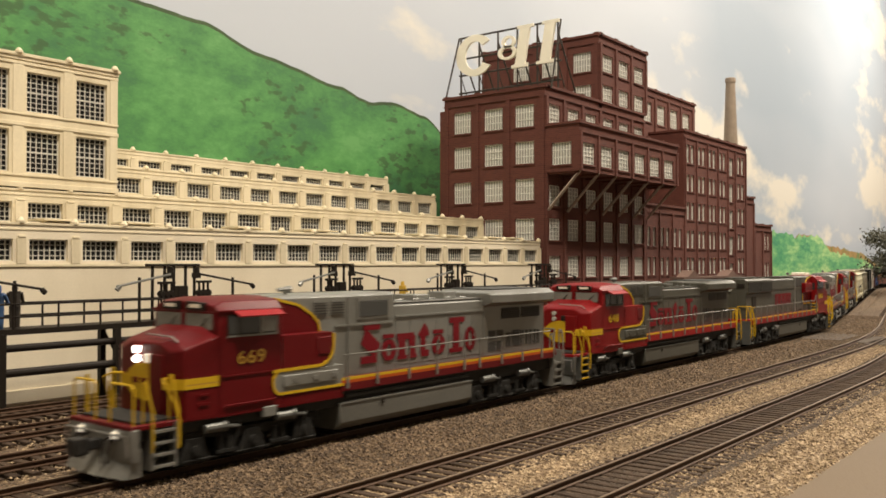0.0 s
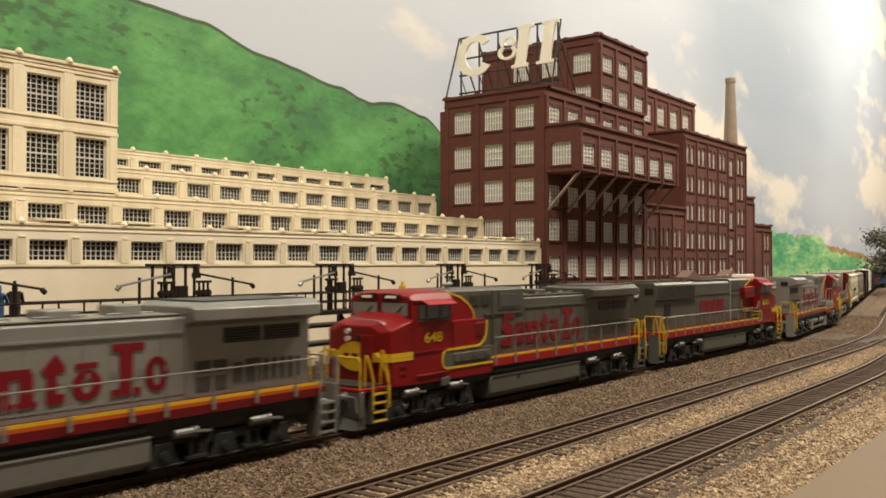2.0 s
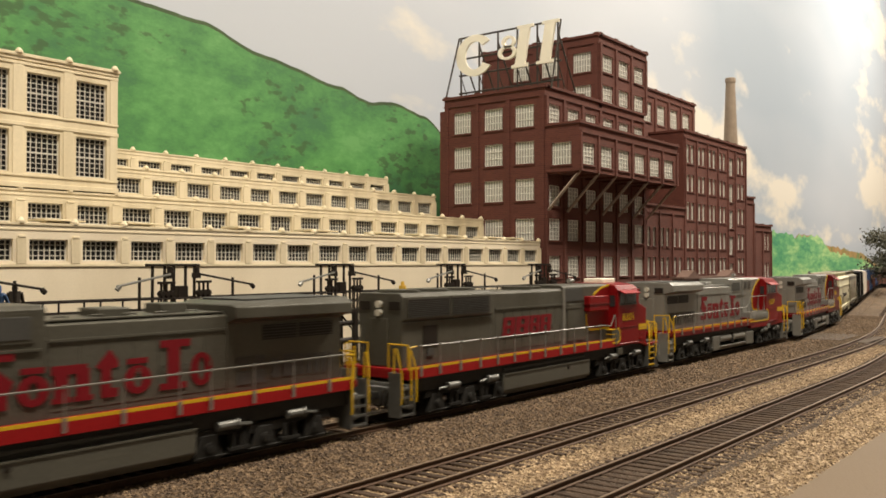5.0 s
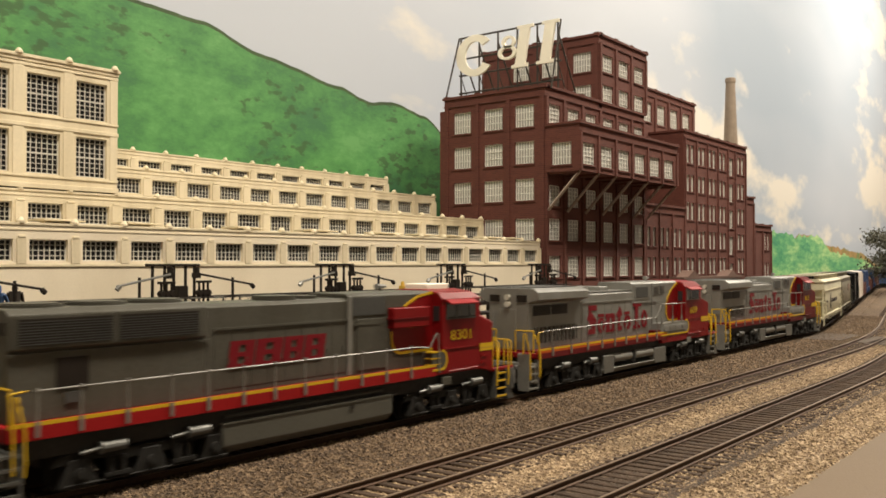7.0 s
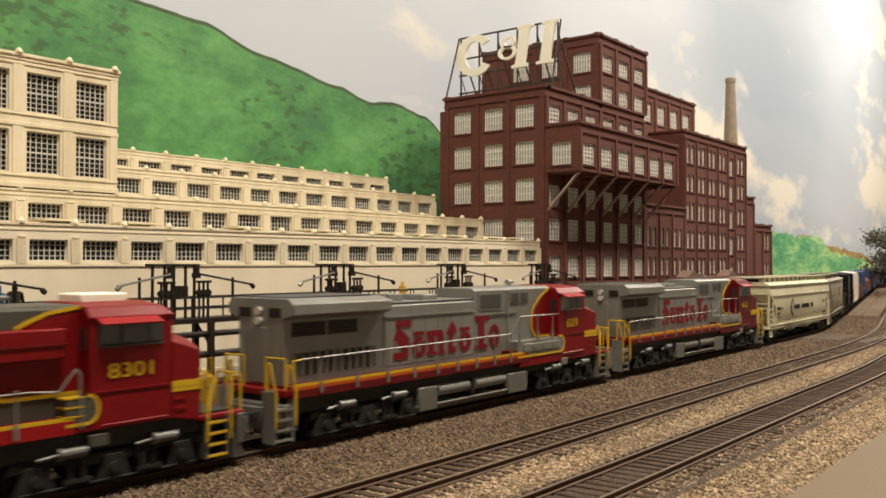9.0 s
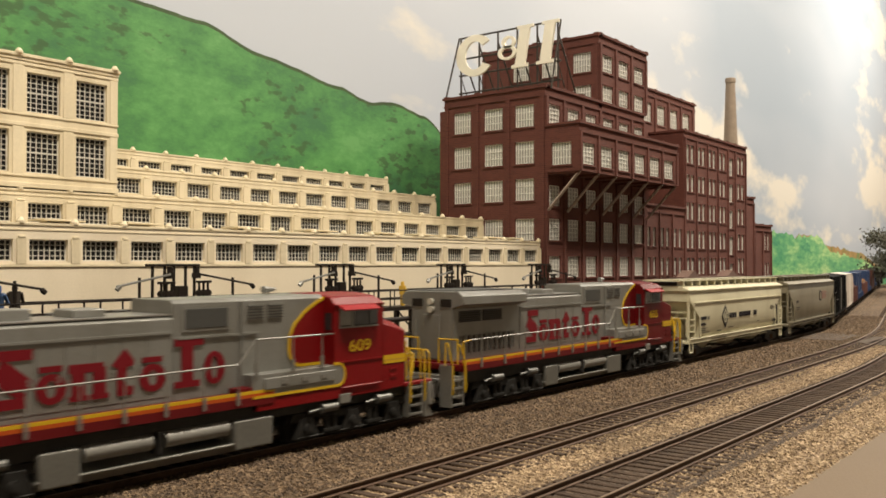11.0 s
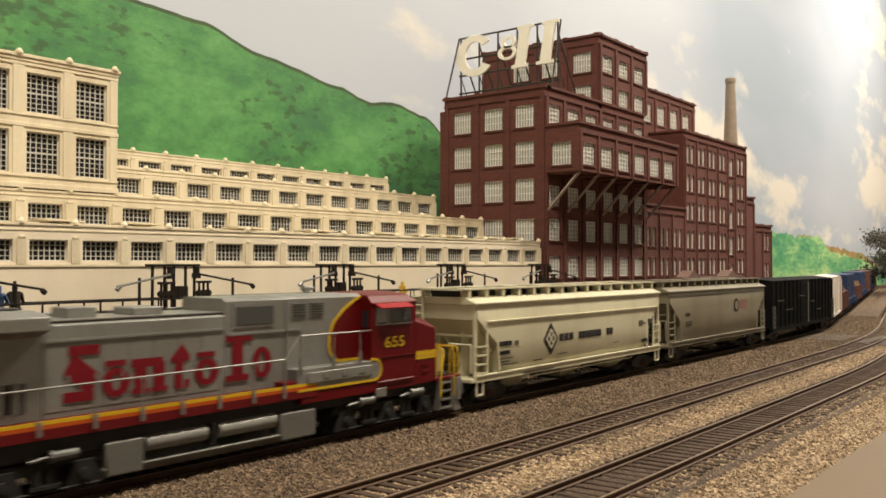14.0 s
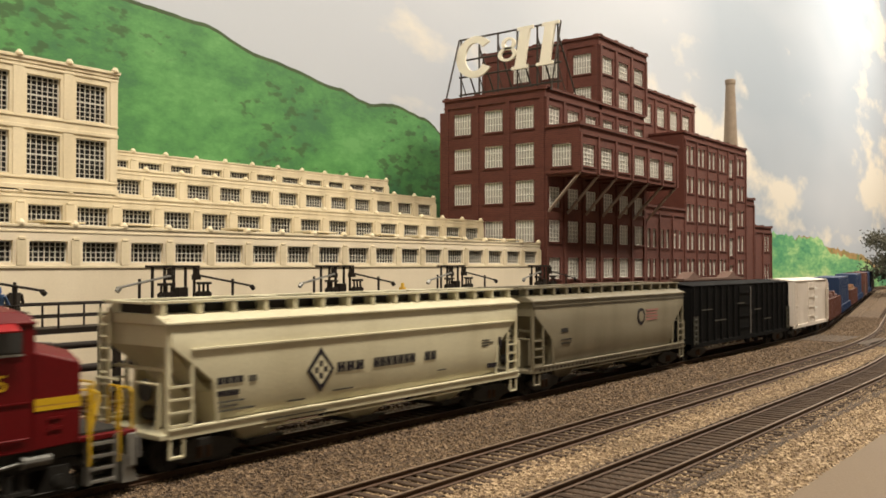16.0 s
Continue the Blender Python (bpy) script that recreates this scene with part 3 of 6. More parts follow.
# ---- windows ----
def lattice(xs, zs, solid, y0, y1):
    """One joined grid of bars: cells that are solid, between the breaks xs and zs."""
    m, ids = M(), {}

    def vid(i, j, y):
        if (i, j, y) not in ids:
            ids[(i, j, y)] = len(m.v)
            m.pt((xs[i], y, zs[j]))
        return ids[(i, j, y)]
    nx, nz = len(xs) - 1, len(zs) - 1
    ok = lambda i, j: 0 <= i < nx and 0 <= j < nz and solid(i, j)
    for i in range(nx):
        for j in range(nz):
            if not ok(i, j):
                continue
            m.f.append((vid(i, j, y0), vid(i + 1, j, y0), vid(i + 1, j + 1, y0), vid(i, j + 1, y0)))
            m.f.append((vid(i, j, y1), vid(i, j + 1, y1), vid(i + 1, j + 1, y1), vid(i + 1, j, y1)))
            for di, dj, a, b in ((-1, 0, (i, j), (i, j + 1)), (1, 0, (i + 1, j), (i + 1, j + 1)), (0, -1, (i, j), (i + 1, j)), (0, 1, (i, j + 1), (i + 1, j + 1))):
                if not ok(i + di, j + dj):
                    m.f.append((vid(*a, y0), vid(*b, y0), vid(*b, y1), vid(*a, y1)))
    return m


def sash(w, h, nx, ny, bar=0.07, mid=False):
    xs, zs = [-w / 2, -w / 2 + 0.06], [0, 0.06]
    for i in range(1, nx):
        xs += [-w / 2 + w * i / nx - bar / 2, -w / 2 + w * i / nx + bar / 2]
    for j in range(1, ny):
        t = bar * (2.6 if mid and j == ny // 2 else 1)
        zs += [h * j / ny - t / 2, h * j / ny + t / 2]
    xs += [w / 2 - 0.06, w / 2]
    zs += [h - 0.06, h]
    return lattice(xs, zs, lambda i, j: i % 2 == 0 or j % 2 == 0, 0.07, 0.125)


SASHES = {}


def window(parent, o, ex, ey, a, z, w, h, nx, ny, glass, bar=0.07, mid=False, recess=0.1):
    """A sash with its pane, set back in an opening of a wall with outward direction -ey."""
    key = (w, h, nx, ny, bar, mid, glass.name)
    if key not in SASHES:
        SASHES[key] = (sash(w, h, nx, ny, bar, mid).mesh("window", FSASH if glass is PANE else MUNTIN), M().box(-w / 2 + 0.02, w / 2 - 0.02, 0.13, 0.17, 0.02, h - 0.02).mesh("pane", glass))
    p = Vector(o) + Vector(ex) * a + Vector(ey) * recess
    rz = math.degrees(math.atan2(ex[1], ex[0]))
    wn = part("window", SASHES[key][0], MUNTIN, parent, at=PP(p.x, p.y, z, rz))
    part("pane", SASHES[key][1], glass, wn)
    return wn


# ---- pale stepped factory ----
factory = thing("stepped_factory", "cream stepped factory with rows of small-paned windows", "factory building")
END_X, PITCH = 61.55, 2.492
TIERS = [(38.0, -0.5, 7.28, 5.66, 6.62, 19.46, 18), (43.6, 7.0, 9.22, 7.62, 8.62, 22.25, 16), (48.8, 9.0, 11.4, 9.88, 10.82, 27.6, 14), (54.4, 11.2, 13.3, 12.2, 12.7, 32.9, 12)]
DOME = M().bar((0, 0, 0), (0, 0, 0.1), 0.2, 10).bar((0, 0, 0.1), (0, 0, 0.25), 0.19, 10, 0.08).mesh("pilaster_cap", CREAM)
for k, (y, z0, z1, wz0, wz1, wx, n) in enumerate(TIERS):
    o, ex, ey = (0, y, 0), (1, 0, 0), (0, 1, 0)
    pitch, w = (2.492, 1.78) if k == 0 else (2.63, 1.82)
    xs = [wx + i * pitch for i in range(-4 if k < 2 else 0, n) if wx + i * pitch + w < END_X - 0.2]
    left = -14 if k < 2 else wx - 4
    holes = [(x, x + w, wz0, wz1) for x in xs]
    part("wall", M((0, y, 0)).wall(left, END_X, z0, z1, 0, 0.5, holes), PALE if k == 0 else CREAM, factory)
    part("end_wall", M().box(END_X - 0.5, END_X, y + 0.5, y + 5.4, z0, z1 - 0.1), CREAM, factory)
    part("roof", M().box(left, END_X - 0.5, y + 0.5, y + 5.6, z1 - 0.5, z1 - 0.32), ROOF, factory)
    # added black sheet in place of the shade of unlit rooms
    part("room_dark_sheet", M().box(left, END_X - 0.6, y + 0.9, y + 1.0, z0, z1 - 0.5), BLACK, factory, "black sheet painting the dark of the rooms behind the windows")
    part("cornice", M().box(left, END_X + 0.06, y - 0.04, y + 0.62, z1 - 0.05, z1 + 0.06).box(left, END_X + 0.04, y - 0.025, y, z1 - 0.28, z1 - 0.2), CREAM, factory, bevel=0.03)
    part("sill_band", M().box(left, END_X + 0.05, y - 0.05, y, wz0 - 0.26, wz0 - 0.12), CREAM, factory, bevel=0.02)
    for x in xs:
        window(factory, o, ex, ey, x + w / 2, wz0, w, wz1 - wz0, 7, 4 if k < 3 else 2, PANE, 0.03)
        part("pilaster", M().box(x + w + 0.14, x + pitch - 0.14, y - 0.06, y, wz0 - 0.12, wz1 + 0.05).box(x + w + 0.2, x + pitch - 0.2, y - 0.08, y, wz1 + 0.05, wz1 + 0.16), CREAM, factory, bevel=0.02)
        part("pilaster_cap", DOME, CREAM, factory, at=PP(x + w + (pitch - w) / 2, y + 0.1, z1 + 0.05))
part("plinth", M().box(-14, END_X, 37.9, 38.0, -0.5, 0.1), PALE, factory)
# upper storeys on the left
block = []
bx0, bx1, y = -14.0, 27.15, 43.6
for i in range(-5, 2):
    x = 22.15 + i * 2.63
    block += [(x, x + 1.75, 13.15, 15.15), (x, x + 1.75, 10.1, 12.2)]
part("wall", M((0, y, 0)).wall(bx0, bx1, 9.35, 15.85, 0, 0.5, block), CREAM, factory)
part("end_wall", M().box(bx1 - 0.5, bx1, y + 0.5, 59.5, 9.3, 15.85), CREAM, factory)
part("roof", M().box(bx0, bx1 - 0.5, y + 0.5, 59.5, 15.6, 15.8), ROOF, factory)
# same black stand-in for the unlit upper rooms
part("room_dark_sheet", M().box(bx0, bx1 - 0.6, y + 0.9, y + 1.0, 9.3, 15.6), BLACK, factory, "black sheet painting the dark of the rooms behind the windows")
part("cornice", M().box(bx0, bx1 + 0.12, y - 0.13, y + 0.6, 15.85, 16.02).box(bx0, bx1 + 0.06, y - 0.07, y, 15.66, 15.85).box(bx0, bx1 + 0.04, y - 0.05, y, 15.45, 15.6), CREAM, factory, bevel=0.03)
part("string_course", M().box(bx0, bx1 + 0.05, y - 0.06, y, 12.4, 12.6).box(bx0, bx1 + 0.05, y - 0.05, y, 12.95, 13.07).box(bx0, bx1 + 0.06, y - 0.08, y, 9.35, 9.6).box(bx0, bx1 + 0.05, y - 0.05, y, 9.9, 10.02), CREAM, factory, bevel=0.02)
for x0, x1, z0, z1 in block:
    window(factory, (0, y, 0), (1, 0, 0), (0, 1, 0), (x0 + x1) / 2, z0, 1.75, z1 - z0, 6, 8, PANE, 0.03, True)
for i in range(-5, 2):
    x = 22.15 + i * 2.63 + 1.75
    for z0, z1 in ((10.02, 12.4), (13.07, 15.45)):
        part("pilaster", M().box(x + 0.16, min(x + 0.72, bx1), y - 0.04, y, z0, z1), CREAM, factory, bevel=0.02)
    part("pilaster_cap", DOME, CREAM, factory, at=PP(min(x + 0.44, bx1 - 0.2), y - 0.05, 16.0))
# loading canopies lying on the first roof
for x, w in ((21.2, 2.0), (25.3, 1.9), (32.0, 2.0), (37.5, 2.3), (43.6, 2.2), (47.5, 1.8), (50.8, 1.8), (55.6, 2.0), (58.6, 1.4)):
    v = thing("roof_vent", "low cream roof vent box on the factory's first roof", "roof vent", "roof vents", at=PP(x, 38.95, 6.96))
    part("curb", M().box(-w * 0.32, w * 0.32, -0.3, 0.3, 0, 0.5), CREAM, v)
    part("lid", M().prism([(-w / 2, 0.5), (w / 2, 0.5), (w / 2, 0.56), (-w / 2, 0.62)], -0.8, 0.7), CREAM, v, bevel=0.02)

# ---- brick mill ----
mill = thing("brick_mill", "tall dark red brick mill with stepped towers", "mill building")
BX, BY = 62.1, 37.8
FR = ((0, BY, 0), (1, 0, 0), (0, 1, 0))


def left_face(x, y_near):
    return (x, y_near, 0), (0, 1, 0), (1, 0, 0)


def facade(o, ex, ey, a0, a1, z0, z1, holes, nx, ny, thick=0.6, bar=0.05):
    part("wall", M(o, ex, ey).wall(a0, a1, z0, z1, 0, thick, holes), BRICK, mill)
    for h in holes:
        flip = (-ex[0], -ex[1], 0) if ex[1] else ex
        a = (h[0] + h[1]) / 2
        w = window(mill, o, ex, ey, a, h[2], round(h[1] - h[0], 2), round(h[3] - h[2], 2), nx, ny, BLIND, bar, False, 0.06)
        if ex[1]:
            w.matrix_basis = PP(o[0] + 0.06, o[1] + a, h[2], -90)
        part("window_sill", M(o, ex, ey).box(h[0] - 0.1, h[1] + 0.1, -0.1, 0.15, h[2] - 0.14, h[2]), BRICK, mill)


def trim(o, ex, ey, a0, a1, z1, pil, pz0, pz1, w=0.34):
    part("parapet", M(o, ex, ey).box(a0 - 0.14, a1 + 0.14, -0.14, 0.5, z1 - 0.05, z1 + 0.16).box(a0, a1, -0.1, 0, z1 - 0.75, z1 - 0.6), BRICK, mill)
    for a in pil:
        part("pilaster", M(o, ex, ey).box(a - w / 2, a + w / 2, -0.13, 0, pz0, pz1), BRICK, mill)
        part("pilaster_cap", M(o, ex, ey).box(a - w / 2 - 0.06, a + w / 2 + 0.06, -0.16, 0.4, z1 + 0.16, z1 + 0.25), BRICK, mill)


ROWS = [(16.85, 18.7), (13.8, 15.65), (10.75, 12.55), (7.45, 9.25), (4.4, 6.15), (1.3, 3.1)]
LO = left_face(BX, BY)
cols_l = [(1.1, 2.95), (4.2, 6.1), (7.5, 9.35)]
facade(*LO, 0, 10.4, -0.5, 20.0, [(a, b, *r) for a, b in cols_l for r in ROWS], 7, 3)
trim(*LO, 0, 10.4, 20.0, (0.25, 3.6, 6.8, 10.1), -0.5, 19.3)
cols_f = [62.55, 65.72, 68.86, 72.1, 75.25, 78.4]
facade(*FR, BX + 0.6, 80.6, -0.5, 20.0, [(x, x + 1.95, *r) for x in cols_f for r in (ROWS[0], (10.3, 12.0), ROWS[3], ROWS[4], ROWS[5])], 4, 5)
trim(*FR, BX + 0.3, 80.6, 20.0, [BX + 0.2] + [x - 0.62 for x in cols_f[1:]] + [80.45], -0.5, 19.3)
part("roof", M().box(BX + 0.6, 80.6, BY + 0.6, 48.2, 19.3, 19.5), ROOF, mill)
part("back_wall", M().box(BX, 119, 48.2, 48.7, -0.5, 19.0), BRICK, mill)
# low link with paired narrow windows
pairs = [81.25 + i * 3.17 for i in range(3)]
slim = [(x + d, x + d + 0.68, *r) for x in pairs for d in (0, 1.28) for r in ((7.3, 9.15), (4.4, 6.15), (1.3, 3.1))]
facade(*FR, 80.6, 90.3, -0.5, 11.35, slim, 1, 3)
trim(*FR, 80.6, 90.3, 11.35, [80.85 + i * 3.17 for i in range(4)], -0.5, 10.8, 0.26)
part("roof", M().box(80.6, 90.3, BY + 0.6, 42, 10.8, 10.95), ROOF, mill)
# tower on the corner block
TO = left_face(71.3, BY)
facade(*TO, 0, 12.8, 19.5, 26.1, [(0.8, 2.65, 22.9, 24.7), (0.8, 2.65, 20.0, 21.7), (4.2, 6.0, 22.9, 24.7), (4.2, 6.0, 20.0, 21.7), (7.4, 9.2, 22.9, 24.7), (7.4, 9.2, 20.0, 21.7)], 7, 3)
trim(*TO, 0, 12.8, 26.1, (0.25, 3.4, 6.7, 9.8, 12.6), 19.5, 25.4)
tw = [72.0, 75.2, 78.45]
facade(*FR, 71.9, 81.2, 20.1, 26.1, [(x, x + 2.0, z, z + 1.6) for x in tw for z in (22.9, 20.15)], 4, 4)
trim(*FR, 71.6, 81.2, 26.1, (71.6, 74.6, 77.8, 80.95), 20.2, 25.4)
part("roof", M().box(71.9, 81.2, BY + 0.6, 50.4, 25.4, 25.6), ROOF, mill)
part("end_wall", M().box(80.6, 81.2, BY + 0.6, 47.8, 10.9, 26.0), BRICK, mill)
part("back_wall", M().box(71.95, 81.2, 48.8, 50.6, -0.5, 25.9), BRICK, mill)
# long block set back
facade((0, 41.8, 0), (1, 0, 0), (0, 1, 0), 81.2, 103.2, 10.9, 24.6, [(82.0 + i * 3.5, 84.0 + i * 3.5, 21.0, 23.2) for i in range(6)], 4, 4)
trim((0, 41.8, 0), (1, 0, 0), (0, 1, 0), 81.2, 103.2, 24.6, [81.4 + i * 3.5 for i in range(7)], 19, 23.9)
part("end_wall", M().box(102.6, 103.2, 42.4, 47.8, 10.9, 24.6), BRICK, mill)
part("roof", M().box(81.2, 102.6, 42.4, 47.8, 23.9, 24.1), ROOF, mill)
# wing with tall slim windows
WO = left_face(90.3, BY)
facade(*WO, 0, 4.0, 10.9, 19.7, [(1.2, 2.6, 16.4, 18.3)], 3, 4)
part("parapet", M(*WO).box(-0.1, 4.0, -0.14, 0.5, 19.65, 19.86), BRICK, mill)
wr = ((16.35, 18.35), (13.3, 15.1), (10.25, 12.1), (7.2, 9.05), (4.4, 6.15), (1.3, 3.1))
wing = []
for i in range(4):
    x = 90.98 + i * 3.15
    wing += [(x + d, x + d + 0.8, *r) for d in (0, 1.2) for r in wr]
stairs = [(103.6, 104.9, z, z + 2.1) for z in (15.9, 12.8, 9.7, 6.6, 3.4)]
wing += [(106.45 + d, 106.45 + d + 0.78, *r) for d in (0, 1.3) for r in wr]
facade(*FR, 90.9, 109.4, -0.5, 19.7, wing + stairs, 1, 3)
trim(*FR, 90.4, 109.4, 19.7, [90.6 + i * 3.15 for i in range(5)] + [105.6, 109.2], -0.5, 19.0, 0.26)
part("roof", M().box(90.9, 109.4, BY + 0.6, 48.2, 19.0, 19.2), ROOF, mill)
part("end_wall", M().box(108.8, 109.4, BY + 0.6, 48.2, -0.5, 19.6), BRICK, mill)
facade(*FR, 109.4, 112.3, -0.5, 13.7, [], 2, 4)
trim(*FR, 109.4, 112.3, 13.7, (112.1,), -0.5, 13.0, 0.26)
facade(*FR, 112.3, 119.0, -0.5, 10.4, [(116.3, 116.95, 7.3, 9.3), (117.4, 118.05, 7.3, 9.3), (116.3, 116.95, 3.6, 5.6), (117.4, 118.05, 3.6, 5.6)], 2, 5)
trim(*FR, 112.3, 119.0, 10.4, (112.5, 115.4, 118.8), -0.5, 9.8, 0.26)
part("roof", M().box(109.4, 119, BY + 0.6, 48, 9.6, 9.8), ROOF, mill)
part("end_wall", M().box(118.4, 119, BY + 0.6, 48, -0.5, 10.4), BRICK, mill)
# projecting bay on struts
BAYY, BZ0, BZ1 = 34.65, 12.95, 16.75
bay = part("bay", M().box(BX + 0.2, 81.1, BAYY + 0.1, BY - 0.002, BZ0, BZ0 + 0.2).box(BX + 0.3, 81.0, BAYY + 0.4, BY - 0.002, BZ1 - 0.5, BZ1 - 0.35), BRICK, mill, "brick bay jutting out over the track side on struts")
FB = ((0, BAYY, 0), (1, 0, 0), (0, 1, 0))
LB = left_face(BX, BAYY)
bw = [62.6 + i * 3.12 for i in range(6)]
facade(*FB, BX + 0.5, 81.2, BZ0, BZ1, [(x, x + 2.05, 13.5, 15.25) for x in bw], 4, 5, 0.4)
trim(*FB, BX, 81.2, BZ1, [BX + 0.2] + [x - 0.52 for x in bw[1:]] + [81.0], BZ0, BZ1 - 0.6, 0.26)
facade(*LB, 0, BY - BAYY, BZ0, BZ1, [(0.75, 2.55, 13.5, 15.3)], 7, 3, 0.5)
part("parapet", M(*LB).box(-0.1, BY - BAYY, -0.13, 0.4, BZ1 - 0.05, BZ1 + 0.16), BRICK, mill)
part("end_wall", M().box(80.7, 81.2, BAYY + 0.4, BY, BZ0, BZ1), BRICK, mill)
for i in range(7):
    x = min(BX + 0.25 + i * 3.12, 80.9)
    part("strut", M().bar((x, BAYY + 0.1, BZ0), (x, BY - 0.1, 9.9), 0.13, 4), STRUT, mill, "weathered pale diagonal strut")
    part("bracket", M().box(x - 0.12, x + 0.12, BAYY + 0.1, BY - 0.13, BZ0 - 0.18, BZ0), BRICK, mill)

# ---- chimney ----
ch = thing("factory_chimney", "tall tapered tan brick chimney behind the mill", "chimney")
rings = [[(119.9 + r * math.cos(a), 43.5 + r * math.sin(a), z) for a in (i * math.pi / 12 for i in range(24))] for r, z in ((1.5, -0.5), (0.95, 21.3), (0.62, 30.2), (0.7, 30.3), (0.7, 30.8), (0.62, 30.9))]
part("shaft", M().loft(rings), CHIMNEY, ch)

# ---- roof sign: plain ivory shapes on an iron frame ----
sign = thing("roof_sign", "large ivory shapes on a black iron roof frame", "roof sign")
SX = 64.3
fr = M()
for z in (20.9, 22.5, 24.0, 25.9):
    fr.bar((SX, 37.6, z), (SX, 48.2, z), 0.09, 5)
for i in range(6):
    y = 37.9 + i * 2.02
    fr.bar((SX, y, 19.5), (SX, y, 25.9), 0.09, 5)
    fr.bar((SX, y, 25.0), (SX + 3.4, y, 19.5), 0.08, 5)
    fr.bar((SX, y, 22.4), (SX + 1.6, y, 19.5), 0.05, 5)
fr.bar((SX, 37.6, 25.9), (SX - 1.6, 37.6, 19.9), 0.08, 5).bar((SX, 48.2, 25.9), (SX - 1.6, 48.6, 19.9), 0.08, 5)
part("frame", fr, SIGNK, sign)


def ringshape(m, cy, cz, ry, rz, th, a0, a1, x):
    n, rings = 28, []
    for i in range(n + 1):
        a = a0 + (a1 - a0) * i / n
        p = (cy + ry * math.cos(a), cz + rz * math.sin(a))
        q = (cy + (ry - th) * math.cos(a), cz + (rz - th * 0.6) * math.sin(a))
        rings.append([(x - 0.14, *p), (x + 0.06, *p), (x + 0.06, *q), (x - 0.14, *q)])
    m.loft(rings)


sh = M()
ringshape(sh, 46.3, 24.1, 2.05, 1.85, 1.0, math.pi + 0.62, math.pi + 5.6, SX - 0.15)
part("oval_shape", sh, SIGNW, sign)
sh = M()
ringshape(sh, 42.7, 24.75, 0.72, 0.55, 0.34, 0, 6.28, SX - 0.15)
ringshape(sh, 42.85, 23.85, 0.95, 0.62, 0.36, 0, 6.28, SX - 0.15)
part("twin_ring_shape", sh, SIGNW, sign)
for yb in (41.45, 38.95):
    sh = M()
    sh.prism([(yb + 0.62, 22.45), (yb - 0.4, 22.45), (yb - 1.0, 25.95), (yb + 0.02, 25.95)], SX - 0.29, SX - 0.09, "x")
    sh.prism([(yb + 0.95, 22.4), (yb - 0.7, 22.4), (yb - 0.7, 22.66), (yb + 0.9, 22.66)], SX - 0.3, SX - 0.1, "x")
    sh.prism([(yb + 0.35, 25.7), (yb - 1.3, 25.7), (yb - 1.3, 25.96), (yb + 0.3, 25.96)], SX - 0.3, SX - 0.1, "x")
    part("slanted_bar", sh, SIGNW, sign)


# ---- locomotives ----
def text(parent, body, size, at, material, name="lettering"):
    cu = bpy.data.curves.new(name, "FONT")
    cu.body, cu.size, cu.align_x, cu.extrude = body, size * S, "CENTER", 0.008 * S
    cu.offset = 0.004 * S
    tmp = new("tmp", cu)
    me = bpy.data.meshes.new_from_object(tmp.evaluated_get(bpy.context.evaluated_depsgraph_get()))
    bpy.data.objects.remove(tmp)
    me.materials.clear()
    me.materials.append(material)
    return part(name, me, material, parent, at=at)


def side_pose(x, y, z):
    return pose(x * S, y * S, z * S, 90, 0, 0) if y < 0 else pose(x * S, y * S, z * S, 90, 0, 180)


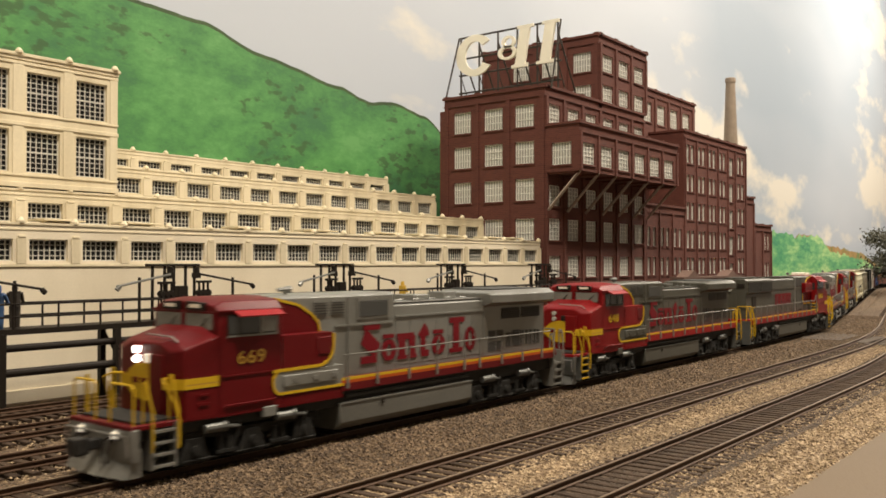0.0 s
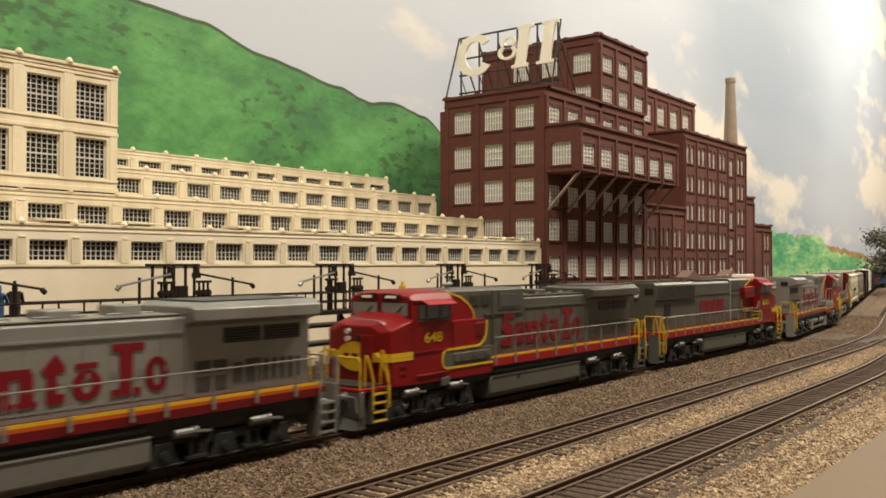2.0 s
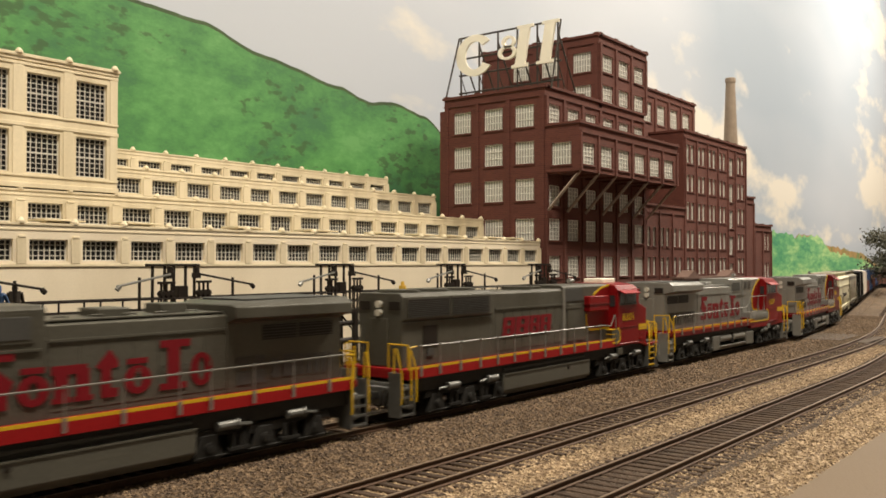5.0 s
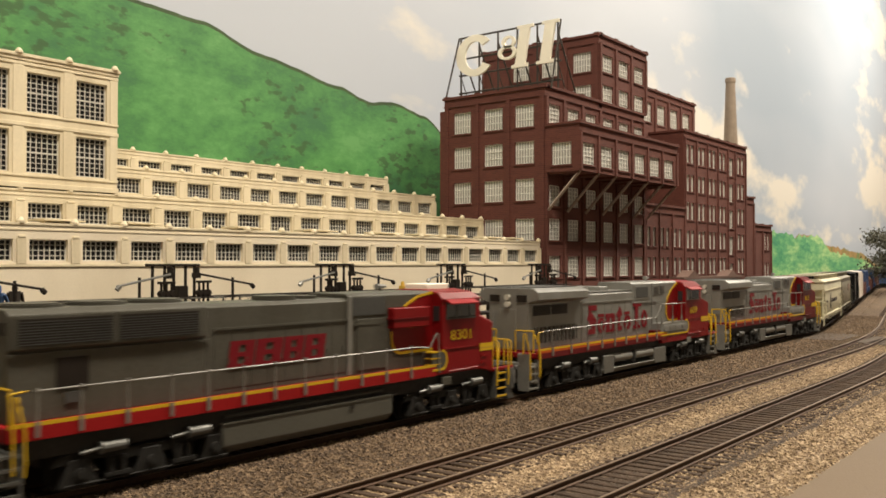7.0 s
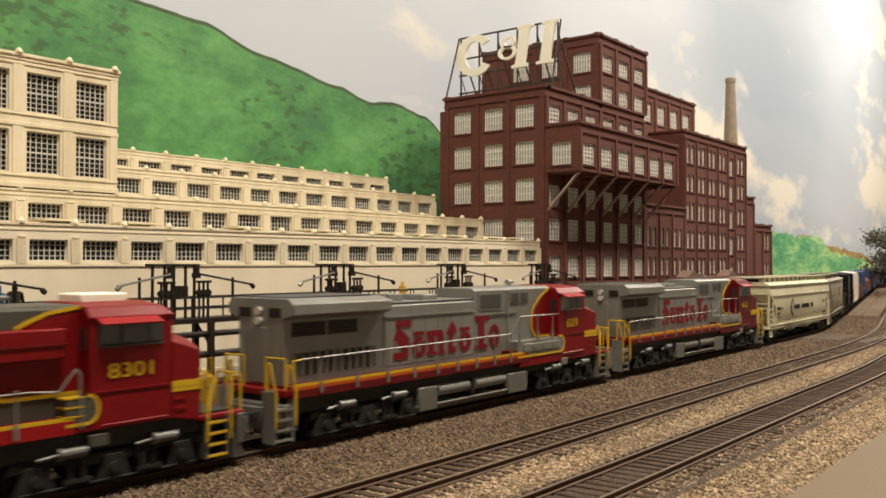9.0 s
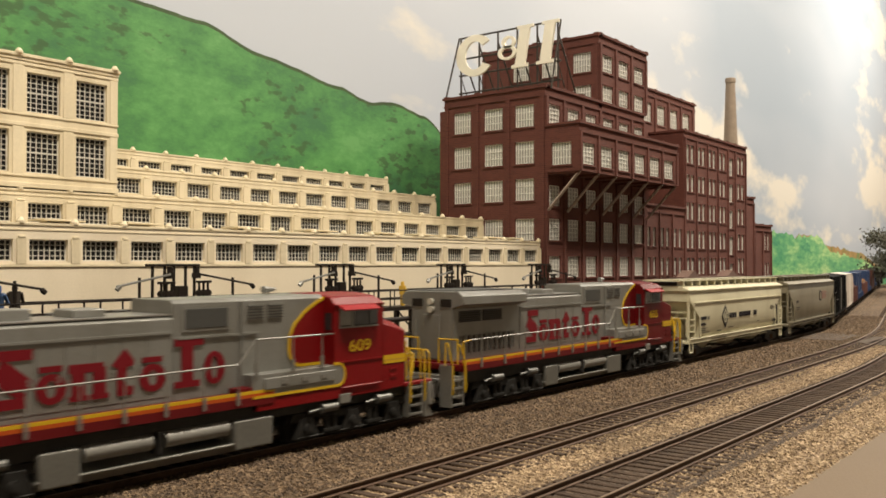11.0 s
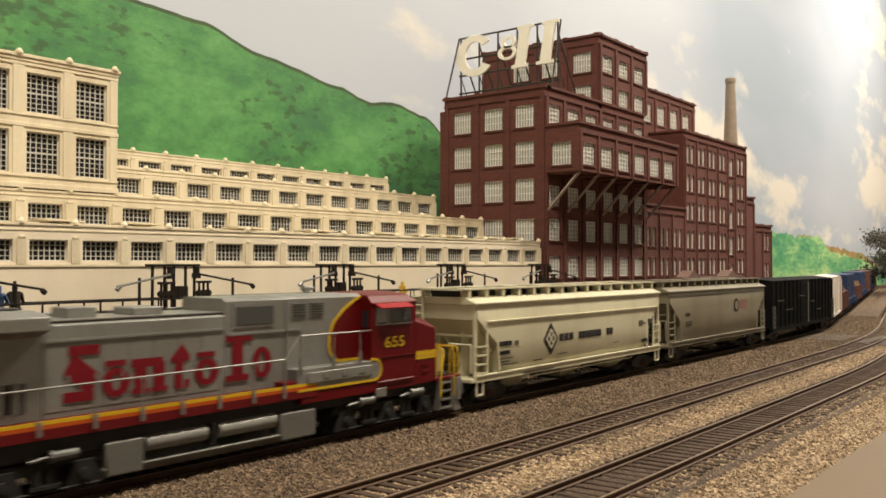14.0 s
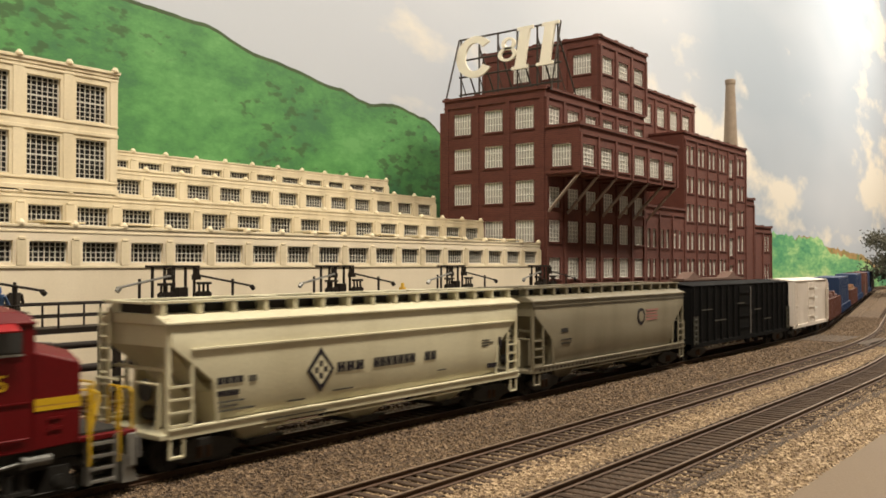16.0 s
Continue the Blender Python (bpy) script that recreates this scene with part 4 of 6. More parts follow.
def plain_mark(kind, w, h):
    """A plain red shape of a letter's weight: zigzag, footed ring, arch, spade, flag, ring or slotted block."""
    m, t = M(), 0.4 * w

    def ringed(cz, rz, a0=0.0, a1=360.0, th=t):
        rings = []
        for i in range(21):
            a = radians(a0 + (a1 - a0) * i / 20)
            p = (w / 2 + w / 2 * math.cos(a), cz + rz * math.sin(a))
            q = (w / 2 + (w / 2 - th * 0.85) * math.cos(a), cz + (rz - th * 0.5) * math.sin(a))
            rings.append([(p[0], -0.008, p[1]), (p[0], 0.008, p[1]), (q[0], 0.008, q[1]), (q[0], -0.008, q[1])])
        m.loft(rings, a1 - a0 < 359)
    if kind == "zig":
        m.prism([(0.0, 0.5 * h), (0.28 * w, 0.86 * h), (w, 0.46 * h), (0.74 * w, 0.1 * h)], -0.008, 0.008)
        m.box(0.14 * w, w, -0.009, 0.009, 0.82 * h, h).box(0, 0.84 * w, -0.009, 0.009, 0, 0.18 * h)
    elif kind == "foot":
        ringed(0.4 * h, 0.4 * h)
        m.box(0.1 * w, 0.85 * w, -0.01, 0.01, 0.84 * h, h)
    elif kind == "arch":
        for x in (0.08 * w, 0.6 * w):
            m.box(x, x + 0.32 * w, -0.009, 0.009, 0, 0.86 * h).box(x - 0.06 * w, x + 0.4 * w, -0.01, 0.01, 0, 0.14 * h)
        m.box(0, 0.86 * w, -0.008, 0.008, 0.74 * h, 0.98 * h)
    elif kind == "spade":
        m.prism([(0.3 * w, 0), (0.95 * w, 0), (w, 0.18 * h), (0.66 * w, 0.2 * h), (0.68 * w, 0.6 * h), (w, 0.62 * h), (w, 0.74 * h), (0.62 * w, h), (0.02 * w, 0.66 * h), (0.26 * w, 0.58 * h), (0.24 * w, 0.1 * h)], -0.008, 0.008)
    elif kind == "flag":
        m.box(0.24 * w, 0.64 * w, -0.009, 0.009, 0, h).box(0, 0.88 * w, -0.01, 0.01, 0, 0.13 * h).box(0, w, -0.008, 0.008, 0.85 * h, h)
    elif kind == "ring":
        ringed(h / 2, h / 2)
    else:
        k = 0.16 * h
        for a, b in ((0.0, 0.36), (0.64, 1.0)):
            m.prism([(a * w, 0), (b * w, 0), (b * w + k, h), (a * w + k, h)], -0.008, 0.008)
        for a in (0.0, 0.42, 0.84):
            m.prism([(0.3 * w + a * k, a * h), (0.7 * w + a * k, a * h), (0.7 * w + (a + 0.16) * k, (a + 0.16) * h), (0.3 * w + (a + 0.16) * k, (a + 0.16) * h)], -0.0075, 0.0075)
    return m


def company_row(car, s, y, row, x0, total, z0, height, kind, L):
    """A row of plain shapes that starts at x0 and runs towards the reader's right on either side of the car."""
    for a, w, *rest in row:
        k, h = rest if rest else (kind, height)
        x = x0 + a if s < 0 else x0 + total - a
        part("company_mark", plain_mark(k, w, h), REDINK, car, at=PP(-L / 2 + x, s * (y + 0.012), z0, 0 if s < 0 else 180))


WHEEL = M().bar((0, -0.80, 0), (0, -0.66, 0), 0.5, 18).bar((0, 0.66, 0), (0, 0.80, 0), 0.5, 18).bar((0, -0.66, 0), (0, -0.62, 0), 0.56, 18).bar((0, 0.62, 0), (0, 0.66, 0), 0.56, 18).bar((0, -1.15, 0), (0, 1.15, 0), 0.09, 8)
for k in range(5):
    a = k * 1.2566
    for s in (-0.82, 0.82):
        WHEEL.bar((0.28 * math.cos(a), s - 0.02, 0.28 * math.sin(a)), (0.28 * math.cos(a), s + 0.02, 0.28 * math.sin(a)), 0.09, 6)
WHEELS = {}


def wheelset(car, x, material, r=0.5):
    if material.name not in WHEELS:
        WHEELS[material.name] = WHEEL.mesh("wheelset", material)
    return (part("wheelset", WHEELS[material.name], material, car, at=PP(x, 0, r)), x, r)


def stanchion_mesh(h, material):
    return M().box(-0.05, 0.05, -0.03, 0.03, 0, 0.35).bar((0, 0, 0.3), (0, 0, h), 0.024, 5).bar((0, 0, h - 0.04), (0, 0, h + 0.04), 0.05, 5).mesh("stanchion", material)


def loco_truck(car, xc, um, bright):
    """A three-axle truck: slim side beam, wedge-shaped pedestals, coil springs, brake cylinders and rods."""
    tr = part("truck", M((xc, 0, 0)).box(-2.5, 2.5, -0.5, 0.5, 0.6, 1.0), UNDER, car)
    for s in (-1, 1):
        y0, y1 = (-1.32, -1.12) if s < 0 else (1.12, 1.32)
        f = M((xc, 0, 0))
        f.prism([(-2.7, 0.72), (-2.55, 0.98), (-1.25, 1.06), (-0.7, 0.94), (0.7, 0.94), (1.25, 1.06), (2.55, 0.98), (2.7, 0.72), (1.5, 0.8), (0.75, 0.66), (-0.75, 0.66), (-1.5, 0.8)], y0, y1)
        part("side_frame", f, um, tr, bevel=0.03)
        ya, yb = (y0 - 0.05, y1) if s < 0 else (y0, y1 + 0.05)
        for ax in (-1.98, 0.0, 1.98):
            part("pedestal", M((xc + ax, 0, 0)).prism([(-0.5, 0.22), (-0.42, 0.16), (0.42, 0.16), (0.5, 0.22), (0.26, 0.86), (-0.26, 0.86)], ya, yb), um, tr, bevel=0.03)
            part("axle_box", M((xc + ax, 0, 0)).bar((0, s * 1.3, 0.5), (0, s * 1.46, 0.5), 0.16, 12).bar((0, s * 1.46, 0.5), (0, s * 1.49, 0.5), 0.1, 8), um, tr)
        for ax in (-0.98, 0.98):
            part("spring", M((xc + ax, 0, 0)).bar((-0.16, s * 1.3, 0.4), (-0.16, s * 1.3, 0.8), 0.11, 8).bar((0.16, s * 1.3, 0.4), (0.16, s * 1.3, 0.8), 0.11, 8).box(-0.36, 0.36, s * 1.3 - 0.13, s * 1.3 + 0.13, 0.32, 0.41), um, tr)
        for ax in (-1.35, 1.2):
            part("brake_cylinder", M((xc + ax, 0, 0)).bar((-0.4, s * 1.42, 1.06), (0.22, s * 1.42, 1.06), 0.13, 12).bar((0.22, s * 1.42, 1.06), (0.3, s * 1.42, 1.06), 0.16, 12).bar((0.3, s * 1.42, 1.05), (0.8, s * 1.42, 1.0), 0.05, 6), bright, tr)
            part("brake_lever", M((xc + ax, 0, 0)).bar((0.8, s * 1.4, 1.1), (0.62, s * 1.36, 0.35), 0.05, 5), um, tr)
        part("brake_rod", M((xc, 0, 0)).bar((-2.4, s * 1.38, 0.26), (2.4, s * 1.38, 0.26), 0.03, 5), um, tr)
        for d in (-1, 1):
            part("sand_pipe", M((xc, 0, 0)).path([(d * 2.65, s * 1.2, 1.1), (d * 2.6, s * 1.1, 0.6), (d * 2.45, s * 0.8, 0.2)], 0.03, 5), BLACK, tr)
    return [wheelset(car, xc + ax, UNDER) for ax in (-1.98, 0.0, 1.98)]


def end_steps(car, o, xa, sgn, um, rail_mat, z_deck, edge):
    """Stairwells with treads and curved grab irons at one end; sgn +1 when the end looks towards lower x."""
    for s in (-1, 1):
        ya, yb = s * 1.5 - (0.52 if s > 0 else 0), s * 1.5 + (0.52 if s < 0 else 0)
        for i in range(4):
            part("step", M(o).box(xa, xa + 0.62, ya, yb, 0.3 + i * 0.3, 0.36 + i * 0.3), um, car)
            part("step_edge", M(o).box(xa, xa + 0.62, min(s * 1.5, s * 1.53), max(s * 1.5, s * 1.53), 0.29 + i * 0.3, 0.36 + i * 0.3), edge, car)
        for xp in (xa - 0.08, xa + 0.62):
            part("step_side", M(o).prism([(xp, 0.24), (xp + 0.07, 0.24), (xp + 0.07, z_deck), (xp, z_deck)], ya, yb), um, car)
        part("step_back", M(o).box(xa - 0.08, xa + 0.66, s * 0.95 - 0.03, s * 0.95 + 0.03, 0.3, z_deck), um, car)
        for xx, top in ((xa - 0.1, 2.5), (xa + 0.68, 2.62)):
            part("grab_iron", M(o).path([(xx, s * 1.55, 0.72), (xx, s * 1.58, 1.0), (xx, s * 1.56, 1.75), (xx - 0.08 * sgn, s * 1.5, 2.2), (xx - 0.1 * sgn, s * 1.4, top), (xx - 0.1 * sgn, s * 1.3, top), (xx - 0.1 * sgn, s * 1.28, z_deck)], 0.03, 6), rail_mat, car)


def side_strip(car, o, name, material, xa, xb, s, za, zb, label="", w=1.5):
    return part(name, M(o).box(xa, xb, min(s * w, s * (w + 0.022)), max(s * w, s * (w + 0.022)), za, zb), material, car, label)


def outline(pts, t):
    """A ribbon of width t along an open line of (x, z) points, as one polygon."""
    left, right = [], []
    for i, p in enumerate(pts):
        a, b = pts[max(0, i - 1)], pts[min(len(pts) - 1, i + 1)]
        d = Vector((b[0] - a[0], b[1] - a[1])).normalized()
        left.append((p[0] - d.y * t / 2, p[1] + d.x * t / 2))
        right.append((p[0] + d.y * t / 2, p[1] - d.x * t / 2))
    return left, right


def ribbon(car, o, pts, t, s, w, material, label=""):
    left, right = outline(pts, t)
    ya, yb = (min(s * w, s * (w + 0.025)), max(s * w, s * (w + 0.025)))
    m = M(o)
    m.loft([[(a[0], ya, a[1]), (a[0], yb, a[1]), (b[0], yb, b[1]), (b[0], ya, b[1])] for a, b in zip(left, right)])
    return part("yellow_outline", m, material, car, label)


def arc(cx, cz, rx, rz, a0, a1, n=8):
    return [(cx + rx * math.cos(radians(a0 + (a1 - a0) * i / n)), cz + rz * math.sin(radians(a0 + (a1 - a0) * i / n))) for i in range(n + 1)]


def locomotive(number, label, hood_mat, under_mat, lit=False, sd=False, long_tanks=False, rear_rails=None, sill=None, paint=None):
    L = 22.05 if sd else 22.3
    car = thing("diesel_locomotive", label, "locomotive", "train of locomotives and cars")
    o = (-L / 2, 0, 0)
    N = lambda: M(o)
    bright = hood_mat is SILVER
    paint = paint or RED
    step_mat = SILVSTEP if bright else SILVUNDER
    rear_rails = rear_rails or YELLOW
    sill = sill or BRIGHTRED
    x_end = 21.3
    # frame, deck, pilots
    part("underframe", N().box(1.0, L - 1.0, -1.3, 1.3, 1.02, 1.5), UNDER, car)
    part("walkway", N().box(5.75, x_end, -1.48, 1.48, 1.5, 1.86), sill, car, "red side sill", 0.02)
    part("front_deck", N().box(0.75, 2.3, -1.46, 1.46, 1.3, 1.44), paint, car, bevel=0.03)
    part("rear_deck", N().box(x_end - 0.4, L - 0.75, -1.46, 1.46, 1.56, 1.78), paint, car, bevel=0.03)
    for xa, xb in ((0.75, 1.0), (L - 1.0, L - 0.75)):
        part("pilot", N().box(xa, xb, -1.48, 1.48, 0.5, 1.36), step_mat, car, bevel=0.04)
    part("snow_plow", N().loft([[(1.1, y, 0.12), (1.1, y, 0.82), (0.92 - 0.12 * (1 - abs(y) / 1.4), y, 0.8), (0.82 - 0.18 * (1 - abs(y) / 1.4), y, 0.45), (0.64 - 0.22 * (1 - abs(y) / 1.4), y, 0.12)] for y in (-1.4, -1.05, -0.7, -0.3, 0.3, 0.7, 1.05, 1.4)]), step_mat, car, "curved grey snow plow")
    for xa, d in ((0.75, -1), (L - 0.75, 1)):
        part("coupler", N().box(min(xa, xa + d * 0.45), max(xa, xa + d * 0.45), -0.14, 0.14, 0.75, 1.02).box(min(xa + d * 0.4, xa + d * 0.8), max(xa + d * 0.4, xa + d * 0.8), -0.22, 0.22, 0.66, 1.1), UNDER, car, bevel=0.04)
        for y in (-0.85, -0.55, 0.5, 0.75):
            part("air_hose", N().path([(xa, y, 1.1), (xa + d * 0.2, y, 1.05), (xa + d * 0.28, y, 0.75), (xa + d * 0.2, y * 0.8, 0.45)], 0.035, 5), BLACK, car)
        part("uncoupling_lever", N().path([(xa + d * 0.1, -1.45, 0.7), (xa + d * 0.12, -1.4, 1.2), (xa + d * 0.12, 1.4, 1.2), (xa + d * 0.1, 1.45, 0.7)], 0.028, 5), STEEL, car)
    end_steps(car, o, 1.4, 1, step_mat, YELLOW, 1.4, step_mat if bright else YELLOW)
    end_steps(car, o, L - 1.02, -1, step_mat, rear_rails, 1.78, step_mat)
    # nose and cab
    ring = lambda x, w, zb, zt, c: [(x, -w, zb), (x, w, zb), (x, w, zt - c), (x, w - c * 2.2, zt), (x, -w + c * 2.2, zt), (x, -w, zt - c)]
    zb = 1.52 if sd else 1.3
    cf, cb = (3.15, 5.5) if sd else (3.4, 5.72)
    nose = part("nose", N().loft([ring(2.12, 1.1, 1.4, 3.4, 0.2), ring(2.3, 1.5, 1.34, 3.5, 0.24), ring(cf + 0.1, 1.5, zb, 3.86, 0.28)]), paint, car, "red nose", 0.04)
    cab = part("cab", N().loft([[(x, -1.5, zb), (x, 1.5, zb), (x, 1.5, 4.24), (x, 1.3, 4.5 + d), (x, 0.5, 4.6 + d), (x, -0.5, 4.6 + d), (x, -1.3, 4.5 + d), (x, -1.5, 4.24)] for x, d in ((cf, -0.12), (cf + 0.3, 0.0), (cb, 0.0))]), paint, car, "red crew cab", 0.03)
    for s in (-1, 1):
        part("cab_roof_edge", N().box(cf - 0.02, cb + 0.04, min(s * 1.48, s * 1.54), max(s * 1.48, s * 1.54), 4.2, 4.27), paint, cab, bevel=0.02)
        part("emblem_wing", N().prism([(2.08, s * 1.12), (2.12, s * 1.08), (2.33, s * 1.52), (2.29, s * 1.54)], 2.2, 2.48, "z"), YELLOW, nose)
    for y0, y1 in ((-1.3, -0.12), (0.12, 1.3)):
        part("windshield_frame", N().box(cf - 0.05, cf, y0 - 0.07, y1 + 0.07, 3.66, 4.22), DARKRED, cab)
        part("windshield", N().box(cf - 0.07, cf - 0.04, y0, y1, 3.72, 4.16), WINDSH, cab, "cab windshield with its reflections painted in as grey")
        part("wiper", N().bar((cf - 0.08, (y0 + y1) / 2, 3.7), (cf - 0.08, y0 + 0.2, 4.05), 0.02, 4), BLACK, cab)
    for s in (-1, 1):
        yy = lambda a, b: (min(s * a, s * b), max(s * a, s * b))
        part("number_board", N().prism([(s * 0.18, 4.26), (s * 0.95, 4.26), (s * 0.95, 4.46), (s * 0.18, 4.5)], cf - 0.1, cf + 0.25, "x"), BLACK, cab, "black number board")
        part("number_bar", N().box(cf - 0.12, cf - 0.1, *yy(0.34, 0.8), 4.32, 4.42), SIGNW, cab)
        w0, w1 = cf + 0.3, cb - 0.2
        # no opening cut; a black plate paints the dark around the panes
        part("window_dark_plate", N().box(w0, w1, *yy(1.5, 1.512), 3.54, 4.14), BLACK, cab, "black plate painting the dark of the side window opening")
        for xa, xb, gm in ((w0 + 0.05, w0 + 0.42, GLASS), (w0 + 0.48, w0 + 1.18, GLASS), (w0 + 1.24, w1 - 0.05, WINDSH if bright else GLASS)):
            part("side_window", N().box(xa, xb, *yy(1.512, 1.522), 3.59, 4.09), gm, cab, "dark side window")
        part("window_frame", N().box(w0 + 1.17, w0 + 1.25, *yy(1.5, 1.54), 3.54, 4.14).box(w0, w1, *yy(1.5, 1.54), 3.5, 3.55).box(w1 - 0.05, w1, *yy(1.5, 1.54), 3.55, 4.14), SILVER if bright else DARKGREY, cab)
        # brighter than the cab's red: light on the visor's top is in the colour
        part("sun_visor", N().prism([(s * 1.5, 4.2), (s * 1.5, 4.26), (s * 1.84, 4.1), (s * 1.82, 4.06)], w0 + 0.2, w1 + 0.05, "x"), BRIGHTRED, cab, "red sun visor")
        part("rear_cab_window", N().box(cb, cb + 0.02, *yy(1.08, 1.36), 3.45, 4.0), GLASS, cab)
        part("nose_stripe", N().box(2.32, cf + 0.02, *yy(1.495, 1.515), 2.2, 2.29).box(2.32, cf + 0.02, *yy(1.495, 1.515), 2.33, 2.48), YELLOW, nose, "yellow nose stripe")
        part("stripe_line", N().box(2.32, cf + 0.02, *yy(1.495, 1.513), 2.29, 2.33), DULLYELLOW, nose)
        part("body_seam", N().box(cf + 0.1, cb - 0.15, *yy(1.5, 1.53), 2.41, 2.45), paint, cab)
        part("lower_grab", N().bar((cf + 0.2, s * 1.54, 1.62), (cb - 0.3, s * 1.54, 1.62), 0.025, 5), paint, cab)
        part("nose_step", N().box(2.75, 3.1, *yy(1.5, 1.53), 1.72, 1.8).box(2.75, 3.1, *yy(1.5, 1.53), 1.98, 2.03), paint, nose)
        t = text(car, number, 0.52, side_pose(-L / 2 + 4.56 if not sd else -L / 2 + 4.33, s * 1.515, 2.74), DULLYELLOW if lit else YELLOW, "road_number")
        t.data.transform(Matrix.Diagonal((1.35, 1.0, 1.0, 1.0)))
        # headlights, ditch lights, front railings
        part("headlight", N().bar((2.02, 0.34, 3.07 + s * 0.13), (2.16, 0.34, 3.07 + s * 0.13), 0.1, 14), LIT if lit else UNLIT, nose, "bright lit headlight" if lit else "headlight lens")
        part("ditch_light", N().bar((0.66, s * 0.8, 1.16), (0.8, s * 0.8, 1.16), 0.12, 12), GLOW if lit else UNLIT, car, "round ditch light")
        part("ditch_light_bezel", N().bar((0.7, s * 0.8, 1.16), (0.78, s * 0.8, 1.16), 0.17, 12), STEEL, car)
        part("front_railing", N().path([(0.85, s * 1.4, 1.4), (0.85, s * 1.4, 2.36), (0.85, s * 1.3, 2.46), (0.85, s * 0.42, 2.46), (0.85, s * 0.34, 2.36), (0.85, s * 0.34, 1.4)], 0.032, 6), YELLOW, car, "yellow front railing")
        part("nose_handrail", N().path([(2.1, s * 1.56, 0.75), (2.1, s * 1.58, 1.4), (1.95, s * 1.54, 1.95), (1.75, s * 1.42, 2.4), (1.85, s * 1.2, 2.52), (2.2, s * 1.0, 2.5)], 0.032, 6), YELLOW, car)
    part("nose_door", N().box(2.06, 2.14, -0.85, -0.25, 1.6, 3.1), paint, nose, bevel=0.02)
    part("nose_lamp_housing", N().box(2.04, 2.14, -0.26, -0.04, 2.86, 3.1), GLOW if lit else BLACK, nose, bevel=0.02)
    part("nose_grab", N().path([(2.3, -1.2, 3.45), (2.28, -1.0, 3.58), (2.28, 0.2, 3.62)], 0.025, 5), SILVER, nose)
    part("nose_emblem", N().loft([[(2.07, y, 2.34 - h), (2.13, y, 2.34 - h), (2.13, y, 2.34 + h), (2.07, y, 2.34 + h)] for y, h in ((-1.1, 0.14), (-0.82, 0.16), (-0.66, 0.32), (-0.4, 0.46), (0, 0.52), (0.4, 0.46), (0.66, 0.32), (0.82, 0.16), (1.1, 0.14))]), YELLOW, nose, "plain yellow winged emblem")
    for y in (-0.4, 0.0, 0.4):
        part("emblem_patch", N().box(2.05, 2.07, y - 0.13, y + 0.13, 2.28, 2.44), DARKRED, nose)
    if sd:
        part("roof_unit", N().box(3.9, 5.2, -0.55, 0.55, 4.56, 4.8), SIGNW, cab, "white air-conditioner box", 0.04)
    # hood: a cab-high part, a lower engine part and the radiator end
    hw = 1.0
    arch = lambda x, w, z0, z1: [(x, -w, z0), (x, w, z0), (x, w, z1 - 0.1), (x, w - 0.14, z1), (x, -w + 0.14, z1), (x, -w, z1 - 0.1)]
    xs, tall, low = (9.9, 4.56, 4.42) if sd else (11.32, 4.58, 4.17)
    part("front_hood", N().loft([arch(cb, hw, 1.85, tall), arch(xs, hw, 1.85, tall)]), hood_mat, car, "tall grey equipment hood", 0.02)
    part("hood", N().loft([arch(xs, hw, 1.85, low), arch(15.6 if sd else 16.65, hw, 1.85, low)]), hood_mat, car, "grey engine hood", 0.02)
    if sd:
        x0, x1, rad_z = 15.6, 21.1, 4.5
        part("radiator_hood", N().loft([[(x, -hw - 0.02, 1.85), (x, hw + 0.02, 1.85), (x, hw + 0.02, 3.48), (x, hw + 0.1, 3.56), (x, hw + 0.1, 4.36), (x, hw - 0.08, rad_z), (x, -hw + 0.08, rad_z), (x, -hw - 0.1, 4.36), (x, -hw - 0.1, 3.56), (x, -hw - 0.02, 3.48)] for x in (x0, x1)]), hood_mat, car, "grey radiator housing", 0.03)
        for i in range(3):
            part("radiator_fan", N().bar((x0 + 0.95 + i * 1.75, 0, rad_z), (x0 + 0.95 + i * 1.75, 0, rad_z + 0.07), 0.78, 18).bar((x0 + 0.95 + i * 1.75, 0, rad_z + 0.07), (x0 + 0.95 + i * 1.75, 0, rad_z + 0.1), 0.7, 18), hood_mat, car)
        part("dynamic_brake_fan", N().bar((12.2, 0, low), (12.2, 0, low + 0.14), 0.7, 16).bar((10.9, 0, low), (10.9, 0, low + 0.1), 0.4, 14), hood_mat, car)
    else:
        x0, x1, rad_z = 16.9, 21.25, 4.5
        part("radiator_hood", N().loft([[(x, -hw, 1.85), (x, hw, 1.85), (x, hw, 3.85), (x, w_, 3.99), (x, w_, rad_z - 0.18), (x, w_ - 0.25, rad_z - d), (x, -w_ + 0.25, rad_z - d), (x, -w_, rad_z - 0.18), (x, -w_, 3.99), (x, -hw, 3.85)] for x, w_, d in ((x0 - 0.25, 1.42, 0.12), (x0 + 0.15, 1.52, 0.02), (x1, 1.52, 0.0))]), hood_mat, car, "flared grey radiator housing", 0.03)
        part("radiator_screen", N().box(x0 + 0.3, x1 - 0.2, -1.1, 1.1, rad_z, rad_z + 0.03), DARKGREY, car)
        part("roof_block", N().box(13.0, 13.9, -0.5, 0.5, low, low + 0.24), hood_mat, car, bevel=0.04)
        part("exhaust_outlet", N().box(14.9, 15.7, -0.4, 0.4, low, low + 0.3), hood_mat, car, "boxy exhaust stack", 0.03)
        part("roof_seam", N().box(xs + 0.02, x0 - 0.3, -0.95, 0.95, low, low + 0.03), STEEL if bright else hood_mat, car)
